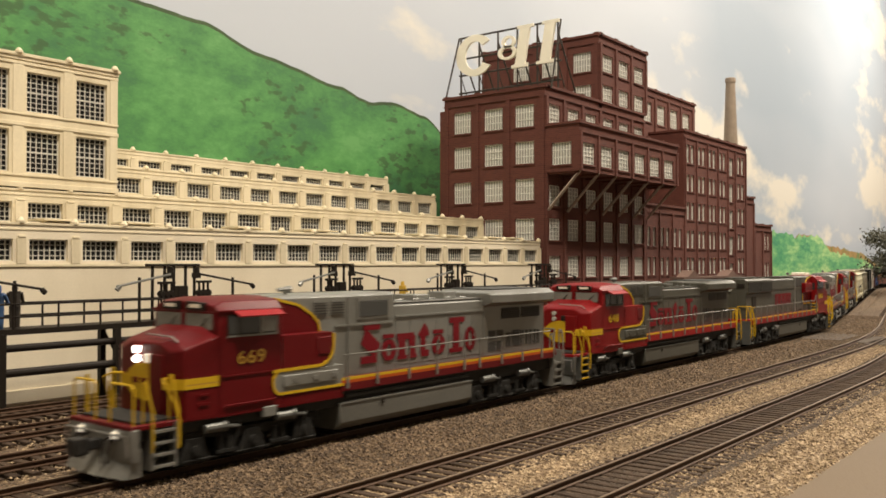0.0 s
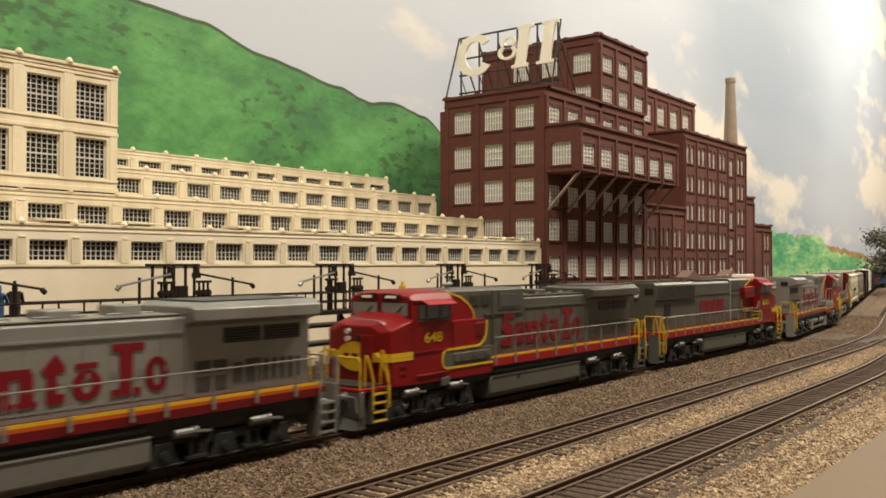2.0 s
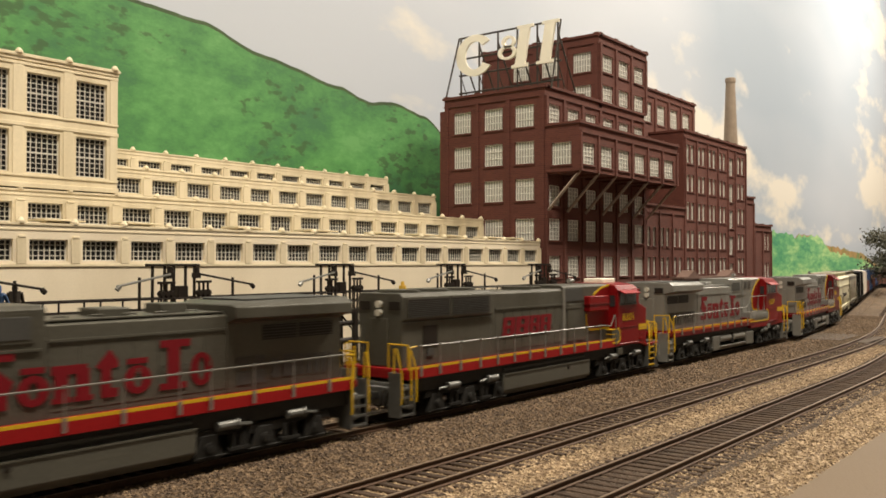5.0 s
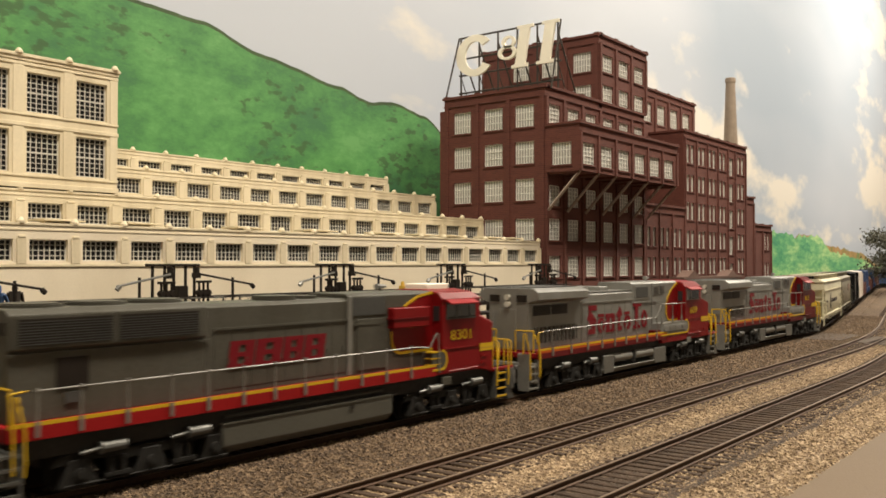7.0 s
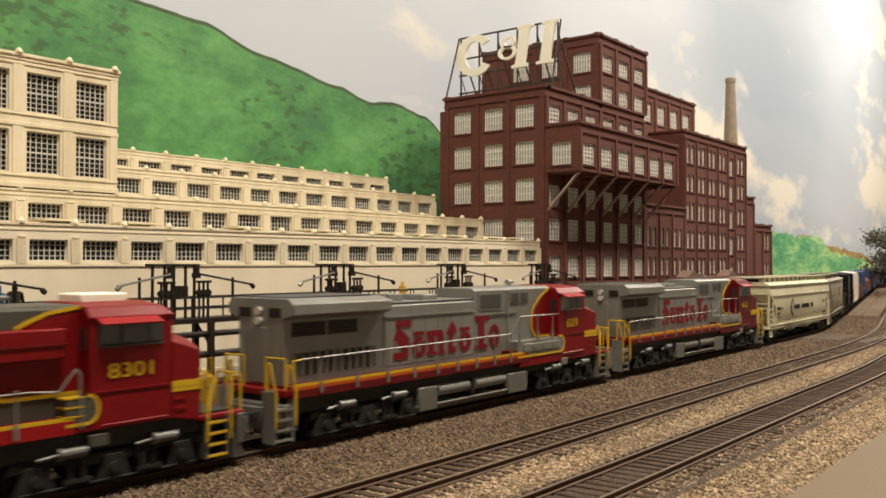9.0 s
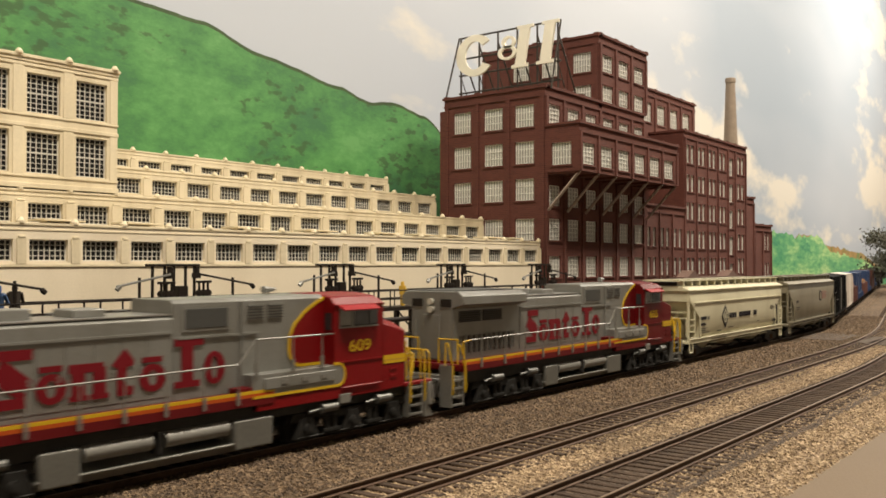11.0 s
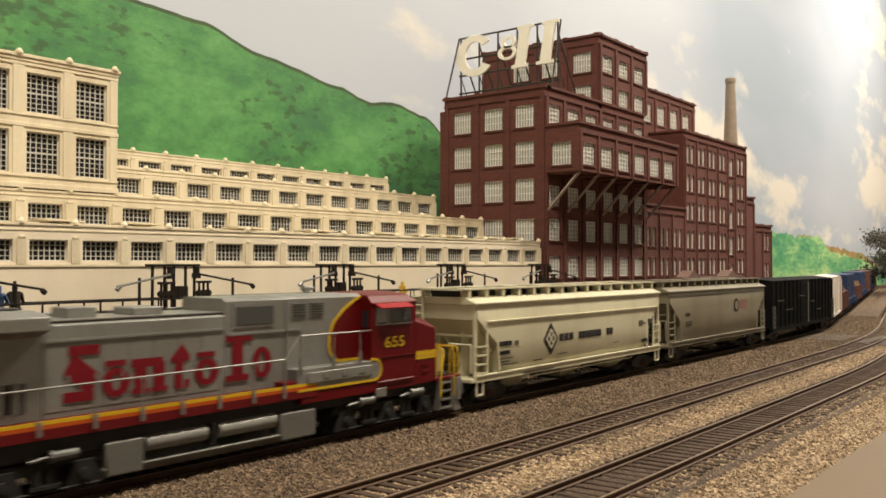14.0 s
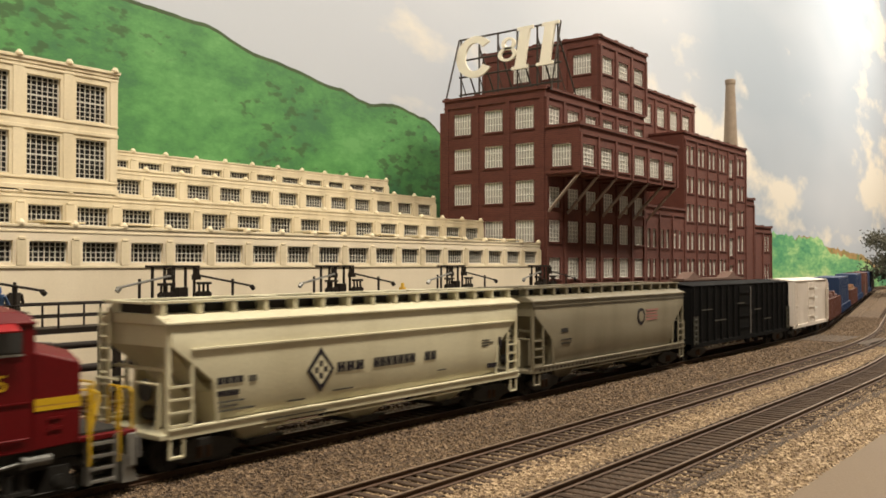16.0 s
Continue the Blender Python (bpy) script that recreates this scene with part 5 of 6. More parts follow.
    for i in range(5):
        part("roof_grab", N().path([(11.6 + i * 0.95, -0.8, low - 0.02), (11.6 + i * 0.95, -0.8, low + 0.1), (11.95 + i * 0.95, -0.8, low + 0.1), (11.95 + i * 0.95, -0.8, low - 0.02)], 0.022, 4), hood_mat, car)
    for s in (-1, 1):
        yy = lambda a, b: (min(s * a, s * b), max(s * a, s * b))
        P = lambda name, xa, xb, za, zb_, mt, w=hw, t=0.025, lab="", bev=0.0: part(name, N().box(xa, xb, *yy(w, w + t), za, zb_), mt, car, lab, bev)
        wide = s < 0 and not sd
        # sill stripes
        sx = 8.2 if not sd else 5.9
        side_strip(car, o, "sill_stripe", YELLOW, sx, x_end, s, 1.84, 1.93, "yellow sill stripe")
        if lit or long_tanks:
            side_strip(car, o, "sill_stripe", ORANGE, sx, x_end, s, 1.74, 1.84, "orange sill stripe")
            side_strip(car, o, "sill_stripe", DARKRED, sx, x_end, s, 1.5, 1.74, "dull red sill stripe")
        else:
            side_strip(car, o, "sill_stripe", sill, sx, x_end, s, 1.52, 1.84, "bright red sill stripe")
        # radiator end
        if sd:
            for ga, gb in ((15.9, 18.3), (18.5, 20.9)):
                P("grille_frame", ga - 0.07, gb + 0.07, 3.58, 4.33, hood_mat, hw + 0.1, 0.05)
                P("intake_grille", ga, gb, 3.64, 4.27, BLACK, hw + 0.15, 0.012, "dark radiator grille")
                for k in range(9):
                    P("grille_slat", ga, gb, 3.66 + k * 0.066, 3.68 + k * 0.066, DARKGREY, hw + 0.16, 0.012)
            P("side_vent", 19.08, 19.9, 2.52, 3.3, BLACK, hw + 0.02, 0.025, "dark square vent")
            P("vent_box", 19.3, 19.7, 2.2, 2.46, DARKGREY, hw + 0.02, 0.05)
            P("roof_rib", x0 - 0.1, x1, 3.4, 3.46, hood_mat, hw + 0.02, 0.06)
        else:
            for ga, gb in ((17.95, 19.3), (19.42, 20.85)):
                P("intake_grille", ga, gb, 3.3, 3.74, BLACK, hw, 0.02, "dark intake grille")
                for k in range(5):
                    P("grille_slat", ga, gb, 3.34 + k * 0.085, 3.36 + k * 0.085, DARKGREY, hw + 0.018, 0.012)
            if s > 0:
                for k in range(11):
                    xa = 17.05 + k * 0.345
                    P("louvre", xa, xa + 0.2, 2.1, 2.78, BLACK if k % 5 else DARKGREY, hw, 0.018, "dark slot louvre")
                    P("louvre_lip", xa + 0.2, xa + 0.26, 2.08, 2.8, hood_mat, hw, 0.05)
            else:
                for xa, xb, za, zb_ in ((17.02, 17.5, 2.52, 2.86), (17.6, 18.05, 2.52, 2.86), (17.02, 17.5, 2.05, 2.42), (17.6, 18.05, 2.05, 2.42), (18.3, 18.62, 2.15, 2.72), (18.75, 19.3, 2.15, 2.8), (19.42, 19.6, 2.15, 2.75), (19.74, 19.92, 2.15, 2.75), (20.06, 20.24, 2.12, 2.75), (20.38, 20.56, 2.12, 2.75), (20.68, 20.84, 2.12, 2.72)):
                    P("louvre", xa, xb, za, zb_, DARKGREY, hw, 0.02, "dark louvre panel")
        # engine doors, rib, upper grille
        xd0, xd1, nd = xs + 0.1, x0 - 0.3, 7 if not sd else 8
        for i in range(nd):
            xa = xd0 + i * (xd1 - xd0) / nd
            P("hood_door", xa + 0.02, xa + (xd1 - xd0) / nd - 0.02, 2.02, 3.62, hood_mat, hw, 0.012)
            P("door_latch", xa + 0.12, xa + 0.2, 2.7, 2.86, hood_mat, hw, 0.04)
        P("hood_rib", xs + 0.05, x0 - 0.3, 3.68, 3.74, hood_mat, hw, 0.05)
        P("hood_rib", 8.4, xs - 0.1, 3.5, 3.56, hood_mat, hw, 0.05)
        if sd:
            P("door_post", 9.75, 9.95, 1.9, tall - 0.1, SILVER, hw, 0.05, "pale upright at the hood step")
            P("upper_grille", 8.1, 9.7, 3.82, 4.42, DARKGREY, hw, 0.03, "square grille", 0.01)
            P("battery_door", 8.0, 9.5, 2.0, 3.7, hood_mat, hw, 0.03, "", 0.01)
        else:
            P("grille_frame", 9.43, 11.05, 3.7, 4.4, hood_mat, hw, 0.03)
            P("upper_grille", 9.53, 10.95, 3.78, 4.32, DARKGREY, hw, 0.045, "recessed square grille", 0.01)
            for k in range(2):
                P("blower_louvre", 7.45 + k * 0.75, 8.05 + k * 0.75, 3.92, 4.38, hood_mat if bright else DARKGREY, hw, 0.03)
                for j in range(5):
                    P("louvre_slat", 7.47 + k * 0.75, 8.03 + k * 0.75, 3.95 + j * 0.085, 3.98 + j * 0.085, DARKGREY if bright else hood_mat, hw + 0.03, 0.02)
            P("vertical_seam", 8.98, 9.04, 2.0, 4.45, hood_mat, hw, 0.05)
        # the red lobe behind the cab and the grey battery box below it, edged in yellow
        if wide:
            part("side_cabinet", N().box(cb, 7.9, *yy(hw, 1.5), 1.78, 3.4), hood_mat, car, "grey cabinet behind the cab", 0.03)
            lobe = [(cb, 2.44), (7.2, 2.44)] + arc(7.2, 3.02, 0.62, 0.58, -90, 0, 6) + [(7.82, 3.38), (cb, 3.38)]
            part("lobe_panel", N().prism(lobe, *yy(1.5, 1.52)), paint, car, "rounded red panel behind the cab")
            ribbon(car, o, [(5.35, 2.4), (7.2, 2.42)] + arc(7.2, 3.02, 0.64, 0.6, -90, 0, 6) + [(7.84, 3.38)], 0.09, s, 1.512, YELLOW, "yellow line round the red panel")
            part("red_top", N().prism([(cb, 3.36), (7.82, 3.36), (7.82, 3.42), (cb, 3.42)], *yy(hw, 1.515)), paint, car)
            top = [(7.72, 3.4), (7.64, 3.72), (7.32, 4.0), (6.8, 4.28), (cb + 0.1, 4.5)]
            part("lobe_upper", N().prism([(cb, 3.4)] + top + [(cb, 4.52)], *yy(hw, hw + 0.02)), paint, car, "red upper panel beside the roof")
            ribbon(car, o, top, 0.08, s, hw + 0.012, YELLOW)
            part("lobe_box", N().box(7.15, 7.7, *yy(1.5, 1.55), 2.75, 3.3), DARKRED, car, bevel=0.03)
            part("lower_side", N().box(cb, 8.3, *yy(1.3, 1.5), zb, 1.78), paint, car, "red lower side panel", 0.02)
            capx, w_cap, bx1 = 5.1 if not lit else 5.4, 1.5, 8.3
        else:
            lx = 7.2 if not sd else 7.78
            bz = 2.42
            lobe = [(cb, bz), (lx - 0.5, bz)] + arc(lx - 0.5, bz + 0.55, 0.5, 0.55, -90, 0, 6) + ([(lx, 4.0), (7.1, 4.02), (6.4, 4.28), (cb, 4.5)] if sd else [(lx - 0.02, 3.3), (lx - 0.2, 3.68), (lx - 0.62, 4.05), (lx - 1.1, 4.32), (cb, 4.48)])
            part("lobe_panel", N().prism(lobe, *yy(hw, hw + 0.02)), paint, car, "rounded red panel behind the cab")
            if sd:
                ribbon(car, o, [(cb, bz)] + lobe[1:8] + [(lx, 3.2)], 0.1, s, hw + 0.012, YELLOW, "yellow line round the red panel")
                ribbon(car, o, [(7.1, 4.04), (6.75, 4.2), (6.3, 4.38), (cb, 4.5)], 0.09, s, hw + 0.012, YELLOW)
                part("filter_box", N().box(6.0, 7.95, *yy(hw, 1.3), 3.3, 4.02), paint, car, "red box jutting from the hood", 0.04)
                part("filter_box_lid", N().box(5.95, 8.0, *yy(hw, 1.33), 3.62, 3.66), DARKRED, car)
            else:
                ribbon(car, o, lobe, 0.09, s, hw + 0.012, YELLOW, "yellow line round the red panel")
            part("lower_side", N().box(4.9, cb + (0.4 if sd else 3.1), *yy(1.3, 1.5), zb, 1.74), paint, car, "red lower side panel", 0.02)
            capx, w_cap, bx1 = 5.3, 1.5, 9.0 if not sd else 6.1
        zt, zl = (2.36, 1.76)
        rr = (zt - zl) / 2
        cap = [(bx1, zt)] + [(capx + 0.25 + a, b) for a, b in arc(0, (zt + zl) / 2, 0.25, rr, 90, 270, 8)] + [(bx1, zl)]
        part("battery_box", N().prism(cap, *yy(hw, w_cap + 0.018)), hood_mat, car, "grey round-ended battery box", 0.01)
        stop = cb + 0.05 if not wide else bx1
        edge = ([(min(stop, bx1), zt + 0.04)] if not wide else [(5.6, zt + 0.04)]) + [(capx + 0.25 + a, b) for a, b in arc(0, (zt + zl) / 2, 0.28, rr + 0.04, 90, 270, 8)] + [(bx1, zl - 0.04)]
        ribbon(car, o, edge, 0.08, s, w_cap + 0.005, YELLOW, "yellow line round the battery box")
        if not sd:
            part("box_cover", N().box(5.75, 8.0 if wide else 8.6, *yy(1.51, 1.56), 1.9, 2.24), hood_mat, car, "", 0.03)
            for k in range(3):
                part("box_latch", N().box(6.1 + k * 0.8, 6.35 + k * 0.8, *yy(1.56, 1.58), 2.02, 2.14), SILVSTEP if bright else hood_mat, car)
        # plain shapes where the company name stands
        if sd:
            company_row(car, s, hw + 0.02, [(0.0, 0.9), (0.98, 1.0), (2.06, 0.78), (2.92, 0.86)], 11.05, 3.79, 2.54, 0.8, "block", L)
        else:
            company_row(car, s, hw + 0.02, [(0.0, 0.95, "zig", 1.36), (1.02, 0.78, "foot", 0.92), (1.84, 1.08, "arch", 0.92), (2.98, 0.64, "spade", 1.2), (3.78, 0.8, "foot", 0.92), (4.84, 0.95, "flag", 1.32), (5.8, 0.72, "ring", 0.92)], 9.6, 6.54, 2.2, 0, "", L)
        # walkway railing
        rail = SILVSTEP
        post = stanchion_mesh(1.08, rail)
        posts = [8.45, 9.86, 11.5, 13.05, 14.7, 15.7, 17.2, 18.7, 20.2] if s < 0 else [9.55, 10.7, 11.9, 13.1, 14.3, 15.6, 17.0, 18.5, 20.1]
        if sd:
            posts = [7.3, 8.6, 9.8, 11.0, 12.3, 13.5, 14.66, 15.86, 17.03, 18.31, 19.55, 20.63]
        for x in posts:
            part("stanchion", post, rail, car, at=PP(-L / 2 + x, s * 1.54, 1.58))
        if sd:
            line = [(5.72, 1.62), (5.78, 2.95), (5.88, 3.05), (6.3, 2.55), (7.0, 2.62), (20.7, 2.64)]
        elif wide:
            line = [(8.3, 2.64), (20.9, 2.66)]
        else:
            line = [(5.8, 3.36), (8.9, 3.38), (9.55, 2.72), (20.9, 2.66)]
            for x in (6.3, 7.5, 8.9):
                part("stanchion", stanchion_mesh(1.0, rail), rail, car, at=PP(-L / 2 + x, s * 1.54, 2.36))
            part("red_step", N().box(8.85, 9.5, *yy(1.05, 1.5), 1.86, 2.02), DARKRED, car)
        part("handrail", N().path([(x, s * 1.54, z) for x, z in line], 0.028, 5), rail, car, "thin side handrail")
        if sd:
            for k in range(3):
                part("side_step", N().box(5.65, 6.15, *yy(1.2, 1.53), 1.9 + k * 0.22, 1.94 + k * 0.22), YELLOW, car)
        if rear_rails is YELLOW:
            part("rear_railing", N().path([(L - 0.85, s * 1.4, 1.78), (L - 0.85, s * 1.4, 2.7), (L - 0.85, s * 0.5, 2.7), (L - 0.85, s * 0.5, 1.78)], 0.032, 6), YELLOW, car, "yellow rear railing")
            part("corner_rail", N().path([(x_end - 0.1, s * 1.56, 0.8), (x_end - 0.1, s * 1.56, 1.7), (x_end, s * 1.54, 2.62), (x_end - 0.4, s * 1.54, 2.66)], 0.03, 6), YELLOW, car, "yellow corner handrail")
        else:
            part("rear_railing", N().path([(L - 0.85, s * 1.4, 1.78), (L - 0.85, s * 1.4, 2.7), (L - 0.85, s * 0.5, 2.7), (L - 0.85, s * 0.5, 1.78)], 0.03, 6), rear_rails, car)
        part("rear_number_board", N().box(x1, x1 + 0.04, *yy(0.45, 0.95), 3.9, 4.2), BLACK, car)
        # tanks
        if long_tanks:
            part("air_tank", N().bar((9.75, s * 1.25, 0.95), (11.8, s * 1.25, 0.95), 0.22, 16), SILVSTEP, car, "silver air reservoir")
            part("air_tank", N().bar((12.2, s * 1.25, 0.95), (14.1, s * 1.25, 0.95), 0.22, 16), SILVSTEP, car, "silver air reservoir")
            part("tank_end_box", N().box(14.2, 15.25, *yy(0.9, 1.46), 0.3, 1.16), SILVTANK, car, "", 0.05)
            part("tank_end_box", N().box(8.2, 9.6, *yy(0.9, 1.46), 0.3, 1.12), SILVTANK, car, "", 0.05)
            part("tank_strap", N().box(12.0, 12.06, *yy(1.0, 1.5), 0.62, 1.2), UNDER, car)
        else:
            part("tank_rim", N().box(8.3, 15.3, *yy(1.44, 1.475), 1.08, 1.13), hood_mat, car)
            part("fuel_gauge", N().bar((10.2, s * 1.46, 0.95), (10.2, s * 1.49, 0.95), 0.08, 8), BLACK, car)
            part("side_pipe", N().bar((8.6, s * 1.35, 1.3), (15.2, s * 1.35, 1.3), 0.06, 6), DARKGREY, car)
        part("cab_cover_plate", N().box(5.0, 5.5, *yy(1.4, 1.53), 1.12, 1.42), hood_mat, car, "", 0.02)
    part("horn", N().bar((6.6, -0.3, tall + 0.16), (7.1, -0.3, tall + 0.16), 0.05, 7, 0.12).bar((6.9, -0.3, tall), (6.9, -0.3, tall + 0.16), 0.05, 5), SILVER, car)
    tz = 0.52 if long_tanks else 1.12
    part("fuel_tank", N().prism([(-1.45, tz), (1.45, tz), (1.45, 0.46), (1.2, 0.24), (-1.2, 0.24), (-1.45, 0.46)], 8.2, 15.3, "x"), TANKPAINT if not bright else SILVTANK, car, "boxy grey fuel tank", 0.04)
    part("rear_door", N().box(x1, x1 + 0.05, -0.4, 0.4, 1.9, 3.6), hood_mat, car, bevel=0.02)
    part("rear_pipe", N().bar((x1 + 0.08, -0.75, 1.9), (x1 + 0.08, -0.75, 3.4), 0.04, 6), hood_mat, car)
    part("rear_headlight", N().bar((x1, 0, 4.1), (x1 + 0.14, 0, 4.1), 0.13, 12).bar((x1, 0, 3.8), (x1 + 0.14, 0, 3.8), 0.13, 12), UNLIT, car)
    ws = loco_truck(car, -L / 2 + 4.75, under_mat, SILVUNDER) + loco_truck(car, L / 2 - 4.55, under_mat, SILVUNDER)
    return car, ws, L


# ---- freight cars ----
def freight_truck(car, xc):
    tr = part("truck", M((xc, 0, 0)).box(-0.35, 0.35, -1.1, 1.1, 0.5, 0.75), UNDER, car)
    for s in (-1, 1):
        y0, y1 = (-1.2, -1.02) if s < 0 else (1.02, 1.2)
        part("side_frame", M((xc, 0, 0)).prism([(-1.2, 0.4), (-1.2, 0.62), (-0.5, 0.82), (0.5, 0.82), (1.2, 0.62), (1.2, 0.4), (0.55, 0.2), (-0.55, 0.2)], y0, y1), UNDER, tr, bevel=0.02)
        part("spring", M((xc, 0, 0)).bar((-0.15, s * 1.18, 0.3), (-0.15, s * 1.18, 0.62), 0.1, 7).bar((0.15, s * 1.18, 0.3), (0.15, s * 1.18, 0.62), 0.1, 7), RUST, tr)
    return [wheelset(car, xc + a, UNDER, 0.5) for a in (-0.88, 0.88)]


def car_coupler(car, L):
    for d in (-1, 1):
        part("coupler", M().box(min(d * (L / 2 - 0.9), d * (L / 2 - 0.2)), max(d * (L / 2 - 0.9), d * (L / 2 - 0.2)), -0.12, 0.12, 0.78, 1.0).box(min(d * (L / 2 - 0.3), d * (L / 2 + 0.02)), max(d * (L / 2 - 0.3), d * (L / 2 + 0.02)), -0.2, 0.2, 0.68, 1.06), UNDER, car)


def ladder(car, x, y, z0, z1, n, material, along="x", w=0.45):
    lad = M()
    dx, dy = (w / 2, 0) if along == "x" else (0, w / 2)
    for k in (-1, 1):
        lad.bar((x + k * dx, y + k * dy, z0), (x + k * dx, y + k * dy, z1), 0.05, 4)
    for i in range(n):
        z = z0 + (z1 - z0) * (i + 0.5) / n
        lad.bar((x - dx, y - dy, z), (x + dx, y + dy, z), 0.035, 4)
    part("ladder", lad, material, car)


def hopper(label, L, body, marks_kind):
    car = thing("covered_hopper", label, "hopper car", "train of locomotives and cars")
    e = L / 2 - 0.41
    cream = marks_kind == "diamond"

    def ring(x, zb):
        prof = [(0.5, zb), (1.36, zb), (1.52, max(zb, 1.6)), (1.555, max(zb, 2.3)), (1.56, max(zb, 3.1)), (1.5, 3.92), (1.46, 4.0)]
        return [(x, y, z) for y, z in prof] + [(x, -y, z) for y, z in reversed(prof)]

    part("body", M().loft([ring(-e + 0.3, 3.42), ring(-e + 1.7, 2.35), ring(-e + 1.8, 1.2), ring(e - 1.8, 1.2), ring(e - 1.7, 2.35), ring(e - 0.3, 3.42)]), body, car, "rounded hopper body with sloping ends", 0.03)
    part("roof", M().loft([[(x, -1.58, 3.98), (x, -1.58, 4.05), (x, -1.05, 4.26), (x, 1.05, 4.26), (x, 1.58, 4.05), (x, 1.58, 3.98)] for x in (-e + 0.1, e - 0.1)]), body, car, "sloped roof with a small eave", 0.015)
    for d in (-1, 1):
        dd = lambda a, b: (min(d * a, d * b), max(d * a, d * b))
        part("end_panel", M().box(*dd(e - 0.32, e - 0.2), -1.42, 1.42, 3.38, 4.16), body, car, "upper end panel", 0.02)
        part("end_sill", M().box(*dd(e - 1.4, e), -1.5, 1.5, 1.0, 1.14), body, car, bevel=0.02)
        part("slope_sheet", M().loft([[(d * (e - 0.32), -1.3, 3.42), (d * (e - 0.32), 1.3, 3.42), (d * (e - 0.36), 1.3, 3.36), (d * (e - 0.36), -1.3, 3.36)], [(d * (e - 2.6), -1.3, 1.2), (d * (e - 2.6), 1.3, 1.2), (d * (e - 2.66), 1.3, 1.16), (d * (e - 2.66), -1.3, 1.16)]]), body, car, "sloping end sheet")
        for w in (-1.5, 1.4):
            part("end_post", M().box(*dd(e - 0.32, e - 0.18), w, w + 0.1, 1.1, 4.1), body, car)
        for y in (-0.55, 0.55):
            part("slope_brace", M().prism([(d * (e - 0.6), 2.9), (d * (e - 0.5), 1.14), (d * (e - 2.3), 1.14), (d * (e - 1.9), 1.5)], y - 0.05, y + 0.05), body, car, "triangular end brace")
        part("cross_bar", M().box(*dd(e - 0.5, e - 0.38), -1.3, 1.3, 2.72, 2.8), body, car)
        part("brake_wheel", M().bar((d * (e - 0.3), -0.4, 2.2), (d * (e - 0.24), -0.4, 2.2), 0.3, 14), UNDER, car)
        part("brake_cylinder", M().bar((d * (e - 0.9), -0.3, 1.45), (d * (e - 0.9), 0.5, 1.45), 0.2, 10), UNDER, car)
        for s in (-1, 1):
            lad = M()
            for i in range(4):
                z = 1.34 + i * 0.34
                lad.box(*dd(e - 0.95, e - 0.25), s * 1.53 - 0.03, s * 1.53 + 0.03, z - 0.03, z + 0.03)
            lad.box(*dd(e - 0.98, e - 0.9), s * 1.53 - 0.04, s * 1.53 + 0.04, 1.2, 2.9)
            part("side_ladder", lad, body, car, "short side ladder")
            part("corner_post", M().bar((d * (e - 1.8), s * 1.54, 1.25), (d * (e - 1.66), s * 1.54, 2.4), 0.06, 4), body, car)
            part("stirrup_step", M().path([(d * (e - 0.28), s * 1.5, 1.02), (d * (e - 0.28), s * 1.5, 0.5), (d * (e - 0.7), s * 1.5, 0.5), (d * (e - 0.7), s * 1.5, 1.02)], 0.05, 5), body, car)
            part("end_rail", M().path([(d * (e + 0.02), s * 1.45, 1.4), (d * (e + 0.02), s * 1.45, 2.45), (d * (e + 0.02), s * 0.4, 2.45)], 0.04, 5), body, car)
        ladder(car, d * (e - 0.05), 1.2, 1.1, 4.4, 10, body, "y", 0.45)
        part("end_platform", M().box(*dd(e - 0.25, e + 0.06), -1.0, 1.0, 4.52, 4.58), body, car)
    for s in (-1, 1):
        yy = lambda a, b: (min(s * a, s * b), max(s * a, s * b))
        part("side_sill", M().box(-e + 0.2, e - 0.2, *yy(1.4, 1.6), 1.22, 1.28).box(-e + 0.2, e - 0.2, *yy(1.5, 1.56), 1.0, 1.22), body, car, "side sill channel", 0.01)
        part("sill_rod", M().bar((-e + 3.4, s * 1.5, 0.88), (e - 3.4, s * 1.5, 0.88), 0.03, 5), body, car)
        if cream:
            part("side_rib", M().box(-e + 0.9, e - 0.45, *yy(1.5, 1.62), 3.27, 3.34), body, car, "long side rib", 0.01)
        else:
            part("eave_line", M().box(-e + 0.2, e - 0.2, *yy(1.5, 1.56), 3.8, 3.84), body, car)
            # no holes cut: raised dark squares paint their shade on the sill
            for i in range(44):
                x = -e + 0.7 + i * (2 * e - 1.4) / 43
                part("sill_hole_shade", M().box(x - 0.07, x + 0.07, *yy(1.56, 1.568), 1.06, 1.17), UNDER, car)
        part("running_board", M().box(-e, e, *yy(0.75, 1.2), 4.54, 4.6), body, car, "roof running board")
        n = 15
        for i in range(n):
            x = -e + 0.3 + i * (2 * e - 0.6) / (n - 1)
            part("board_bracket", M().box(x - 0.08, x + 0.08, *yy(0.8, 1.18), 4.22, 4.54), body, car)
    # dark colour paints the shade between brackets and boards
    part("trough_shade", M().box(-e + 0.25, e - 0.25, -0.72, 0.72, 4.24, 4.5), UNDER, car, "hatch trough with the shade under the boards painted dark")
    for i in range(6):
        x = -e + 2.2 + i * (2 * e - 4.4) / 5
        part("roof_hatch", M().bar((x, 0, 4.5), (x, 0, 4.62), 0.42, 14), body, car)
    for i in range(3):
        x = -e + 3.9 + i * (2 * e - 7.8) / 2
        part("outlet", M((x, 0, 0)).loft([[(-1.5, -1.2, 1.2), (1.5, -1.2, 1.2), (1.5, 1.2, 1.2), (-1.5, 1.2, 1.2)], [(-0.4, -0.6, 0.4), (0.4, -0.6, 0.4), (0.4, 0.6, 0.4), (-0.4, 0.6, 0.4)]]), body, car, "discharge chute")
